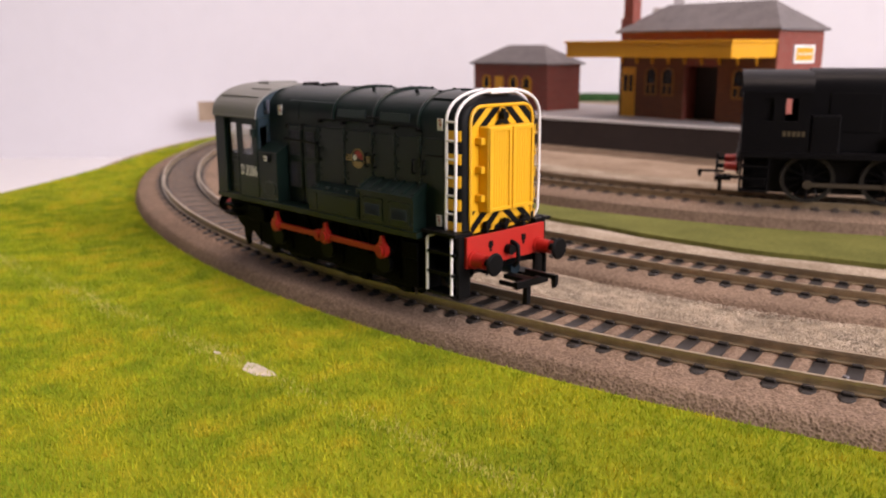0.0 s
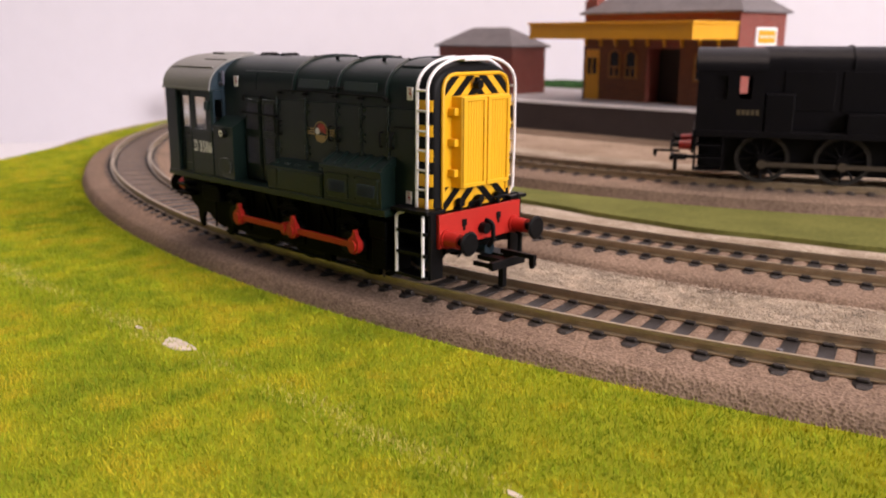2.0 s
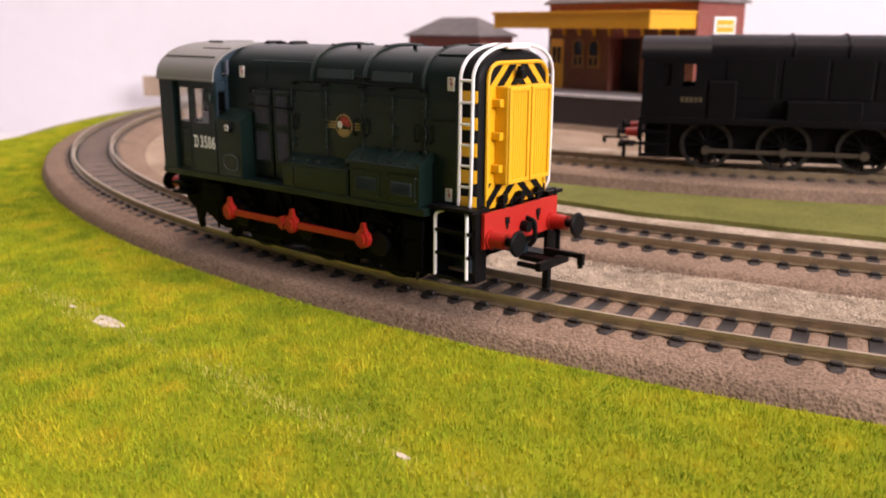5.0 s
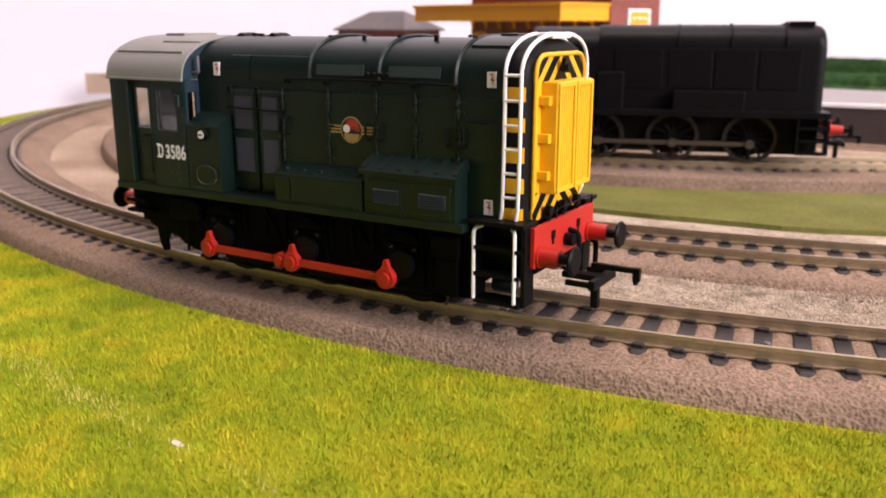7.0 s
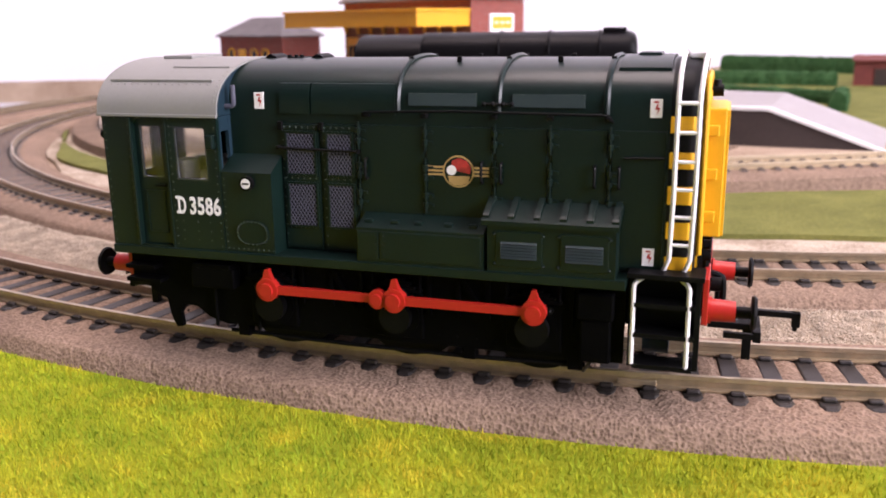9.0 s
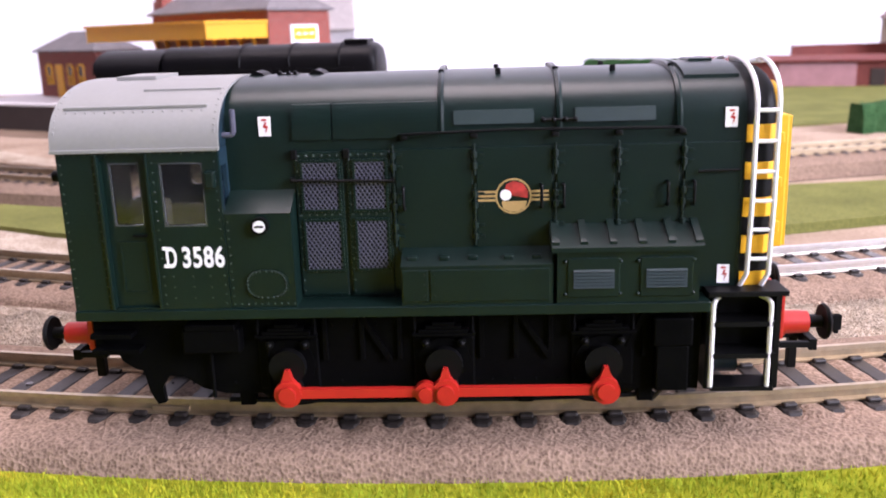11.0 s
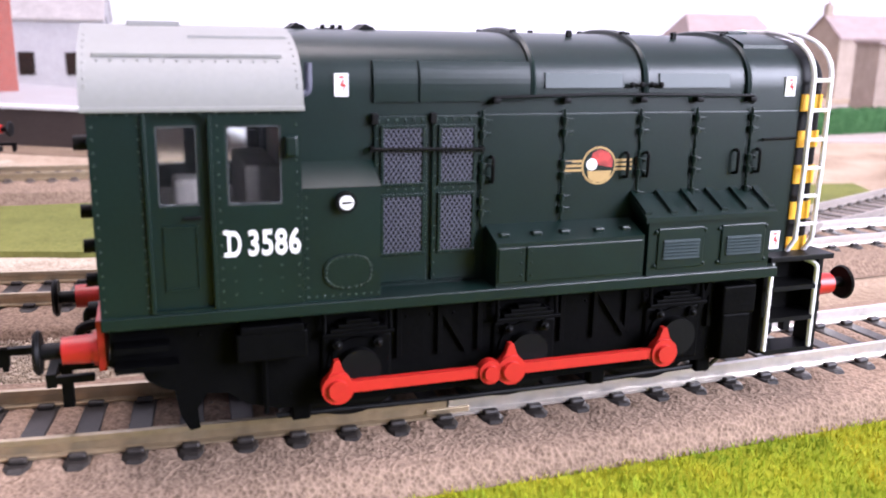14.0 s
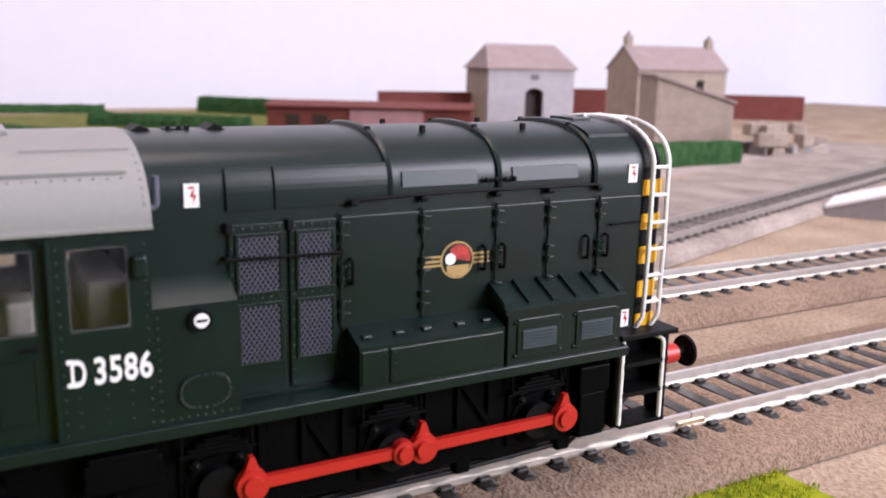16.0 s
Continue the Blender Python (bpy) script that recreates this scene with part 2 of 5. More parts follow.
def prism(bm, poly, axis, lo, hi):
    """A polygon drawn in the other two axes, pushed along one."""
    def at(p, v):
        q = list(p)
        q.insert("xyz".index(axis), v)
        return q
    ring(bm, [[at(p, lo) for p in poly], [at(p, hi) for p in poly]])


def cyl(bm, a, b, r, r2=None, seg=16):
    a, b = Vector(a), Vector(b)
    d = (b - a).normalized()
    u = d.orthogonal().normalized()
    v = d.cross(u)
    r2 = r if r2 is None else r2
    ring(bm, [[p + (u * math.cos(k) + v * math.sin(k)) * rr for k in (2 * math.pi * i / seg for i in range(seg))] for p, rr in ((a, r), (b, r2))])


def tube(bm, pts, r, seg=8):
    """A round bar along points."""
    pts = [Vector(p) for p in pts]
    rows = []
    u = None
    for i, p in enumerate(pts):
        d = (pts[min(i + 1, len(pts) - 1)] - pts[max(i - 1, 0)]).normalized()
        u = (u - d * u.dot(d)).normalized() if u is not None and (u - d * u.dot(d)).length > 1e-3 else d.orthogonal().normalized()
        v = d.cross(u)
        rows.append([p + (u * math.cos(k) + v * math.sin(k)) * r for k in (2 * math.pi * j / seg for j in range(seg))])
    ring(bm, rows)


def dome(bm, c, r, axis=(0, -1, 0), seg=6):
    """A rivet head."""
    c, d = Vector(c), Vector(axis).normalized()
    u = d.orthogonal().normalized()
    v = d.cross(u)
    rows = [[c + (u * math.cos(k) + v * math.sin(k)) * r * s + d * r * h for k in (2 * math.pi * j / seg for j in range(seg))] for s, h in ((1, 0), (0.8, 0.5), (0.3, 0.8))]
    ring(bm, rows)


def link(name, bm, material, smooth=False):
    bmesh.ops.recalc_face_normals(bm, faces=bm.faces)
    bmesh.ops.scale(bm, vec=(MM, MM, MM), verts=bm.verts)
    me = bpy.data.meshes.new(name)
    bm.to_mesh(me)
    bm.free()
    if smooth:
        for p in me.polygons:
            p.use_smooth = True
        me.set_sharp_from_angle(angle=radians(40))
    me.materials.append(material)
    return new(name, me)


def part(name, bm, material, parent, label="", smooth=False):
    ob = link(name, bm, material, smooth)
    ob.parent = parent
    return tagged(ob, label)


def made(fn, *args, **kw):
    bm = bmesh.new()
    fn(bm, *args, **kw)
    return bm


def boxed(*args, **kw):
    return made(box, *args, **kw)


def thing(name, label, category, group="", kind=""):
    return tagged(new(name), label, category, group, kind)


def mesh_np(name, verts, faces, material, mm=True):
    """A mesh from arrays, for what is made of very many pieces."""
    me = bpy.data.meshes.new(name)
    verts = np.asarray(verts, np.float32) * (MM if mm else 1)
    faces = np.asarray(faces, np.int32)
    k = faces.shape[1]
    me.vertices.add(len(verts))
    me.vertices.foreach_set("co", verts.ravel())
    me.loops.add(faces.size)
    me.loops.foreach_set("vertex_index", faces.ravel())
    me.polygons.add(len(faces))
    me.polygons.foreach_set("loop_start", np.arange(0, faces.size, k, dtype=np.int32))
    me.update(calc_edges=True)
    me.materials.append(material)
    return new(name, me)


# ---- track plan ----
CENTRE, R1 = Vector((0.0, 463.6)), 463.6
R2 = R1 - 67.0
CENTRE3, R3 = Vector((-73.3, 459.5)), 297.0
RISE3 = 2.4                       # the inner track lies a little higher
SIDING, R_SIDING = Vector((1.0, 0.0)), 438.0   # a siding that leaves the second track
T_END = radians(HEAD)


K_CURVE, S_EASE, L_EASE = 1 / R1, 376.1, 154.0


def eased_line():
    """The outer track's line: a curve that eases out into the straight."""
    g = np.arange(-1100.0, 1300.0, 0.5)
    h = np.cumsum(K_CURVE * np.clip((S_EASE + L_EASE / 2 - g) / L_EASE, 0, 1)) * 0.5
    h -= np.interp(0, g, h)
    x, y = np.cumsum(np.cos(h)) * 0.5, np.cumsum(np.sin(h)) * 0.5
    return g, x - np.interp(0, g, x), y - np.interp(0, g, y), h


LINE = eased_line()


def curve_at(s, centre, radius, end=T_END):
    """Place and heading on a track; s runs along the outer line, or along a plain curve into the straight."""
    if centre is CENTRE:
        x, y, h = (float(np.interp(s, LINE[0], v)) for v in LINE[1:])
        off = R1 - radius
        return x - off * math.sin(h), y + off * math.cos(h), h
    if centre is SIDING:
        x, y, h = curve_at(366.0, CENTRE, R2)
        a = min(s / radius, radians(22.5))
        fwd = radius * math.sin(a) + (s - a * radius) * math.cos(a)
        left = radius * (1 - math.cos(a)) + (s - a * radius) * math.sin(a)
        return x + fwd * math.cos(h) - left * math.sin(h), y + fwd * math.sin(h) + left * math.cos(h), h + a
    a = min(s / radius, end)
    x, y = centre.x + radius * math.sin(a), centre.y - radius * math.cos(a)
    over = s - a * radius
    return x + over * math.cos(end) * (over > 0), y + over * math.sin(end) * (over > 0), a


def strip(name, centre, radius, s0, s1, profile, material, step=4.0, swell=None):
    """Sweeps a closed profile of (across, z) along a track; across is to the right of the way. swell(s, across) lifts the top."""
    bm = bmesh.new()
    n = max(2, int((s1 - s0) / step))
    rows = []
    for i in range(n + 1):
        x, y, a = curve_at(s0 + (s1 - s0) * i / n, centre, radius)
        up = (lambda c: swell((s1 - s0) * i / n, c)) if swell else (lambda c: 0.0)
        rows.append([(x + c * math.sin(a), y - c * math.cos(a), z + up(c)) for c, z in profile])
    ring(bm, rows)
    return link(name, bm, material, True)


RAIL = [(-0.45, 0.0), (0.45, 0.0), (0.5, -0.75), (0.2, -0.9), (0.2, -1.9), (1.0, -2.15), (1.0, -2.45), (-1.0, -2.45), (-1.0, -2.15), (-0.2, -1.9), (-0.2, -0.9), (-0.5, -0.75)]


def sleeper_mesh(m):
    bm = bmesh.new()
    ring(bm, [[(x * k, y * q, z) for x, y in ((-0.9, -12.2), (0.9, -12.2), (1.6, -11.2), (1.6, 11.2), (0.9, 12.2), (-0.9, 12.2), (-1.6, 11.2), (-1.6, -11.2))] for k, q, z in ((1.06, 1.015, -4.2), (1.06, 1.0, -3.0), (0.98, 0.965, -2.65), (0.86, 0.925, -2.5))])
    for y in (-8.25, 8.25):
        for s in (-1, 1):
            box(bm, -1.15, 1.15, y + s * 1.45 - 0.6, y + s * 1.45 + 0.6, -2.6, -1.75, 0.35)
    bmesh.ops.scale(bm, vec=(MM, MM, MM), verts=bm.verts)
    me = bpy.data.meshes.new("sleeper")
    bm.to_mesh(me)
    bm.free()
    me.materials.append(m)
    return me


SLEEPER_MESH, GREY_SLEEPER_MESH, BROWN_SLEEPER_MESH = sleeper_mesh(SLEEPER), sleeper_mesh(GREY_SLEEPER), sleeper_mesh(BROWN_SLEEPER)


def track(label, centre, radius, s0, s1, spacing=6.75, rise=0.0, joints=(), rail_m=None, sleeper=None):
    """Two rails in lengths that meet at joints, brighter past the first one, on single sleepers."""
    t = thing("railway_track", label, "track", "model railway tracks")
    ends = (s0, *joints, s1)
    for c in (-8.25, 8.25):
        for k, (a0, a1) in enumerate(zip(ends, ends[1:])):
            r = strip("rail", centre, radius, a0 + 0.15, a1 - 0.15, [(c + a, z + rise) for a, z in RAIL], NEW_STEEL if k else rail_m or STEEL)
            r.parent = t
    s = s0
    while s < s1:
        x, y, a = curve_at(s, centre, radius)
        ob = new("sleeper", sleeper or SLEEPER_MESH)
        ob.parent = t
        ob.matrix_basis = pose(x * MM, y * MM, rise * MM, 0, 0, math.degrees(a))
        s += spacing
    return t


def foam(label, centre, radius, s0, s1, inner=20.0, outer=20.0, rise=0.0, spacing=6.75, m=None):
    """A foam strip that swells up between the sleepers pressed into it."""
    prof = [(-inner - 3.5, -7.6), (-inner, -3.6), (-13.6, -3.0), (-12.6, -2.75), (-5.0, -2.75), (0.0, -2.7), (5.0, -2.75), (12.6, -2.75), (13.6, -3.0), (outer - 1.2, -3.4), (outer, -4.2), (outer + 1.2, -7.6)]
    prof = [(c, z + rise if z > -7 else z) for c, z in prof]
    def swell(d, c):
        if abs(c) > 13.0:
            return 0.0
        return -0.30 * math.cos(2 * math.pi * d / spacing) + 0.12 * math.sin(d * 0.47 + c)
    ob = strip("foam_underlay", centre, radius, s0, s1, prof, m or FOAM, spacing / 5, swell)
    return tagged(ob, label, "track underlay", "foam underlays")


# ---- setting: room, table, board ----
def quad_slab(name, corners, z0, z1, material, label, category):
    bm = bmesh.new()
    ring(bm, [[(p.x, p.y, z) for p in corners] for z in (z0, z1)])
    return tagged(link(name, bm, material), label, category, kind="structure")


def rect(a0, a1, n0, n1):
    return [along(a0, n0), along(a1, n0), along(a1, n1), along(a0, n1)]


quad_slab("wall_back", rect(-2500, 2700, 1000, 1060), -900, 1600, WALL, "plain white painted wall behind the layout", "wall")
# Left and front walls and floor are added out of view to limit bounce.
quad_slab("wall_left", rect(-2560, -2500, -1700, 1060), -900, 1600, ROOM, "unseen wall, dark to cut bounce light", "wall")
for z0, z1, a0, a1 in ((-900, 150, -2500, 2700), (1420, 1600, -2500, 2700), (150, 1420, -2500, 1060), (150, 1420, 2460, 2700)):
    quad_slab("wall_front", rect(a0, a1, -1760, -1700), z0, z1, ROOM, "unseen wall round the window, dark to cut bounce light", "wall")
quad_slab("wall_right", rect(2700, 2760, -1760, 1060), -900, 1600, WALL, "plain white painted wall", "wall")
quad_slab("ceiling", rect(-2560, 2760, -1760, 1060), 1600, 1660, WALL, "plain white ceiling", "ceiling")
quad_slab("floor", rect(-2560, 2760, -1760, 1060), -960, -900, ROOM, "unseen floor, dark to cut bounce light", "floor")
quad_slab("table_top", rect(-1500, 2200, -700, 1000), -130, -90, TABLE, "white table top under the layout board", "table")
BOARD = [p for p in [(CENTRE.x + 521 * math.sin(radians(a)), CENTRE.y - 521 * math.cos(radians(a))) for a in range(-34, -150, -4)]]
BOARD = [(60, -330), (-60, -250), (-150, -140), (-262, -20)] + BOARD + [tuple(along(-300, 935).xy), tuple(along(1900, 935).xy), tuple(along(1900, -330).xy), tuple(along(120, -330).xy)]
quad_slab("baseboard", [Vector((x, y, 0)) for x, y in BOARD], -34, -8.6, EARTH, "flat layout board under the scenery", "board")

# ---- scenery on the board ----
def ground_sheet(name, poly, z, material, label, category, cell=8.0, rough=0.8, kind="structure"):
    """A thin uneven sheet of scatter with a wavy edge over a polygon of plan points."""
    bm = bmesh.new()
    top = [bm.verts.new((p[0], p[1], z)) for p in poly]
    f = bm.faces.new(top)
    ext = bmesh.ops.extrude_face_region(bm, geom=[f])
    for v in (g for g in ext["geom"] if isinstance(g, bmesh.types.BMVert)):
        v.co.z = min(-8.5, z - 0.4)
    return tagged(link(name, bm, material), label, category, kind=kind)


def arc(radius, a0, a1, n=40, centre=CENTRE):
    return [(centre.x + radius * math.sin(radians(a0 + (a1 - a0) * i / n)), centre.y - radius * math.cos(radians(a0 + (a1 - a0) * i / n))) for i in range(n + 1)]


def off_track(s, across, centre=CENTRE, radius=R1):
    x, y, a = curve_at(s, centre, radius)
    return x + across * math.sin(a), y - across * math.cos(a)


def wavy(i, amp, freq, seed=0.0):
    return amp * (math.sin(i * freq + seed) + 0.6 * math.sin(i * freq * 2.3 + seed * 2 + 1))


# bright grass mat outside the outer track
S0, S1 = -560.0, 497.0
mat_poly = [off_track(S0 + (S1 - S0) * i / 60, 21.4) for i in range(61)]
tip = along(488, -167)
mat_poly = [p for p in mat_poly if p[0] * EX + p[1] * EY < 486 or p[0] < 200] + [(tip.x, tip.y), tuple(along(500, -330).xy)]
mat_poly += [tuple(along(120, -330).xy), (60, -330), (-60, -260), (-150, -150), (-262, -22), (-300, 32), (-335, 72), (-372, 118), (-400, 165), (-430, 200), (-452, 260)]
ground_sheet("grass_mat", mat_poly, -7.2, GRASS_MAT, "bright yellow-green grass mat beside the outer track", "grass")


def grass_blades(name, n, keep, height, colours, label, z=-7.3, seed=3, width=0.105):
    """Short flock fibres, one thin triangle each, in a few tints."""
    rng = np.random.default_rng(seed)
    p = keep(rng, n)
    n = len(p)
    lean = rng.uniform(0, 2 * np.pi, n)
    tilt = rng.uniform(0.05, 0.8, n)
    h = height * rng.uniform(0.55, 1.25, n)
    turn = rng.uniform(0, 2 * np.pi, n)
    w = width * rng.uniform(0.6, 1.4, n)
    base = np.c_[p, np.full(n, z)]
    side = np.c_[np.cos(turn) * w, np.sin(turn) * w, np.zeros(n)]
    top = base + np.c_[np.cos(lean) * np.sin(tilt) * h, np.sin(lean) * np.sin(tilt) * h, np.cos(tilt) * h]
    verts = np.stack([base - side, base + side, top], 1).reshape(-1, 3)
    ob = mesh_np(name, verts, np.arange(3 * n).reshape(-1, 3), colours[0])
    for m in colours[1:]:
        ob.data.materials.append(m)
    patch = np.sin(p[:, 0] * 0.11 + 2 * np.sin(p[:, 1] * 0.07)) + np.sin(p[:, 1] * 0.13 + 1.3 * np.sin(p[:, 0] * 0.05))
    grid = rng.normal(size=(500, 500))
    q = (p + 900) / 4.2
    i, u = np.floor(q).astype(int), q - np.floor(q)
    g = lambda a, b: grid[(i[:, 0] + a) % 500, (i[:, 1] + b) % 500]
    tuft = (g(0, 0) * (1 - u[:, 0]) + g(1, 0) * u[:, 0]) * (1 - u[:, 1]) + (g(0, 1) * (1 - u[:, 0]) + g(1, 1) * u[:, 0]) * u[:, 1]
    m4 = len(colours) - 1
    pick = np.clip((rng.normal(0, 0.30, n) + 0.26 * patch + 0.72 * tuft + 1.36) / 3.0 * m4, 0, m4 - 1).astype(np.int32)
    seam = np.abs(p[:, 1] + 58.2 - 0.035 * p[:, 0] - 0.8 * np.sin(p[:, 0] * 0.2))
    pick[(seam < np.abs(rng.normal(0, 2.6, n))) & (p[:, 0] < 140) & (rng.uniform(0, 1, n) < 0.60 * (0.6 + 0.4 * np.sin(p[:, 0] * 0.09)))] = m4
    ob.data.polygons.foreach_set("material_index", pick)
    return tagged(ob, label, "grass", kind="stuff")


def fibre(name, c):
    return mat(name, c, rough=0.75, grain=300, amount=0.15, spec=0.2)


FIBRES = [fibre("grass_fibre_green", (0.19, 0.275, 0.012)), fibre("grass_fibre_lime", (0.285, 0.36, 0.015)), fibre("grass_fibre_yellow", (0.42, 0.42, 0.018)), fibre("grass_fibre_ochre", (0.52, 0.42, 0.024)), fibre("grass_fibre_straw", (0.55, 0.49, 0.13))]
PATCHES = [((28.0, -56.9), 6.0), ((12, -57.3), 1.6), ((117, -54.0), 1.6)]


def keep_mat(rng, n):
    a = rng.uniform(radians(-62), radians(72), n)
    r = np.sqrt(rng.uniform(485.4 ** 2, 660 ** 2, n))
    p = np.c_[CENTRE.x + r * np.sin(a), CENTRE.y - r * np.cos(a)]
    al, no = p[:, 0] * EX + p[:, 1] * EY, -p[:, 0] * EY + p[:, 1] * EX
    ok = np.where(al > 323, no < -166.2, True) & (al < 487 + 3 * np.sin(no)) & (r < np.interp(np.degrees(a), (-62, -39, -28, -20, -8, 72), (510, 515, 543, 588, 655, 660)))
    far = (a < radians(-25)) & (rng.uniform(0, 1, n) < 0.55)
    for (x, y), q in PATCHES:
        ok &= np.hypot((p[:, 0] - x) * 0.8, p[:, 1] - y) > q * rng.uniform(0.0, 1.25, n)
    return p[ok & ~far]


grass_blades("grass", 1500000, keep_mat, 1.2, FIBRES, "short bright static grass with yellow flecks")

BARE = mat("bare_pale_card", (0.55, 0.48, 0.40), rough=0.95, grain=900, amount=0.25, stain=300, spec=0.1)
# bare pale spots worn through the mat
for (x, y), q in PATCHES:
    pts = [(x + 0.8 * q * (1 + 0.3 * math.sin(3 * k)) * math.cos(k), y + 0.45 * q * (1 + 0.25 * math.cos(2 * k)) * math.sin(k)) for k in (2 * math.pi * i / 14 for i in range(14))]
    ground_sheet("bare_patch", pts, -7.05, BARE, "small pale bare spot worn in the grass", "bare spot")

# ground between and inside the tracks
ground_sheet("earth", BOARD, -8.0, EARTH, "light brown scatter over the whole board", "ground")
between = [off_track(s, -22 - wavy(i, 1.2, 0.9)) for i, s in enumerate(range(-20, 420, 10))]
between += [off_track(s, -44 + wavy(i, 3.2, 0.55, 2)) for i, s in reversed(list(enumerate(range(-20, 420, 10))))]
ground_sheet("sand", between, -5.2, SAND, "pale sand strip between the two outer tracks", "sand")
inside = [(CENTRE.x + (R2 - 24 - wavy(i, 1.5, 0.8)) * math.sin(radians(a)), CENTRE.y - (R2 - 24 - wavy(i, 1.5, 0.8)) * math.cos(radians(a))) for i, a in enumerate(range(-75, 47, 3))]
back = [(CENTRE3.x + (R3 + 16) * math.sin(radians(a)), CENTRE3.y - (R3 + 16) * math.cos(radians(a))) for a in range(46, -60, -3)]
ground_sheet("sand", inside + back, -6.4, SAND, "pale sand inside the inner curve", "sand")
strip_rim = lambda a, i: R2 - 46 + 17 * min(1, max(0, (-a - 6) / 16)) - wavy(i, 1, 0.8)
strip_in = [(CENTRE.x + strip_rim(a, i) * math.sin(radians(a)), CENTRE.y - strip_rim(a, i) * math.cos(radians(a))) for i, a in enumerate(range(-36, 48, 2))]
strip_in += [tuple(along(545, -26).xy), tuple(along(560, 4).xy), tuple(along(430, 22).xy)]
strip_out = [(CENTRE3.x + (R3 + 30) * math.sin(radians(a)), CENTRE3.y - (R3 + 30) * math.cos(radians(a))) for a in range(46, -40, -2)]
ground_sheet("grass_strip", strip_in + strip_out, -4.8, FAR_GRASS, "muted green grass strip between the tracks", "grass")

bank = arc(R3 - 21, -70, 50, 40, CENTRE3) + [(190, 330), (186, 402), (110, 412), (-330, 425)]
ground_sheet("bank", bank, 0.4, EARTH, "brown scatter bank between inner track and platform", "ground")
shoulder = arc(R3 - 23.5, -60, 40, 40, CENTRE3) + arc(R3 - 40, 38, -58, 40, CENTRE3)
ground_sheet("sand", shoulder, 0.6, SAND, "pale sand strip behind the inner track", "sand")


DARK_EARTH = mat("dark_brown_scatter", (0.12, 0.080, 0.052), rough=0.95, grain=900, bump=0.8, colour2=(0.24, 0.17, 0.12), stain=45, spec=0.1)
foot = [(-312, 268), (-178, 276), (-50, 282), (40, 284), (122, 300)]
verge = [(x, y - 21 - wavy(i, 2.0, 1.1)) for i, (x, y) in enumerate(foot)]
ground_sheet("earth_verge", foot + verge[::-1], 0.75, DARK_EARTH, "dark brown scatter along the platform foot", "ground")


def granules(name, centres, size, m, label, seed):
    """Loose grains: small four-sided crumbs lying on the ground."""
    rng = np.random.default_rng(seed)
    n = len(centres)
    base = np.array([(1, 1, 1), (1, -1, -1), (-1, 1, -1), (-1, -1, 1)], float)
    q = rng.normal(size=(n, 3, 3))
    q = np.linalg.qr(q)[0]
    v = np.einsum("kj,nji->nki", base, q) * (size * rng.uniform(0.5, 1.3, (n, 1, 1))) * 0.5 + centres[:, None, :]
    f = np.array([(0, 1, 2), (0, 3, 1), (0, 2, 3), (1, 3, 2)])
    faces = (np.arange(n)[:, None, None] * 4 + f[None]).reshape(-1, 3)
    return tagged(mesh_np(name, v.reshape(-1, 3), faces, m), label, "gravel", kind="stuff")


def sand_spots(n, s0, s1, c0, c1, z, seed):
    rng = np.random.default_rng(seed)
    s, c = rng.uniform(s0, s1, n), rng.uniform(c0, c1, n)
    x, y, h = (np.interp(s, LINE[0], v) for v in LINE[1:])
    return np.c_[x + c * np.sin(h), y - c * np.cos(h), np.full(n, z) + rng.uniform(-0.1, 0.25, n)]


GRAIN = mat("sand_grain", (0.46, 0.38, 0.29), rough=0.9, grain=150, amount=0.4, stain=300, spec=0.15)
granules("sand_grains", sand_spots(60000, -40, 420, -45, -22, -5.15, 5), 0.3, GRAIN, "loose pale sand grains between the tracks", 5)

# ---- tracks ----
foam("brown foam ballast strip under the outer track", CENTRE, R1, -900, 1100, 20.0, 20.2)
foam("brown foam ballast strip under the second track", CENTRE, R2, -900, 1090, spacing=7.8)
foam("grey ballast strip under the diverging siding", SIDING, R_SIDING, 62, 760, 17, 17, -0.25, m=GREY_BALLAST)
foam("brown foam ballast strip under the inner track", CENTRE3, R3, -420, 470, 22, 24, RISE3)
outer_track = track("outer track with brass-coloured rails on black sleepers", CENTRE, R1, -900, 1090, joints=(363.0, 520.0))
second_track = track("second track with brass-coloured rails on black sleepers", CENTRE, R2, -900, 1080, 7.8, joints=(330.0,))
siding_track = track("siding that curves away from the second track over grey ballast", SIDING, R_SIDING, 72, 750, rise=-0.1, rail_m=DULL_RAIL, sleeper=GREY_SLEEPER_MESH)
inner_track = track("inner curved track with a black shunter on it", CENTRE3, R3, -420, 465, rise=RISE3, sleeper=BROWN_SLEEPER_MESH)
for s, across in ((139.7, 4.0), (189, 2.5), (395, 1.0)):
    x, y = off_track(s - 15, 0)
    bm = made(cyl, (x, y, -2.6), (x, y, -2.2), 0.75, 0.6, 10)
    part("track_pin", bm, PIN, outer_track)


for s in (520.0, 363.0, 205.0):
    for c in (-8.25, 8.25):
        x, y, a = curve_at(s, CENTRE, R1)
        bm = bmesh.new()
        box(bm, -3.2, 3.2, c - 0.62, c + 0.62, -2.35, -1.25, 0.15)
        j = part("rail_joiner", bm, STEEL, outer_track)
        j.matrix_basis = pose(x * MM, y * MM, 0, 0, 0, math.degrees(a))


# ---- shunting engine ----
def roof_line(y, half, eave, top, power):
    return eave + (top - eave) * max(0.0, 1 - abs(y / half) ** power) ** (1 / power)


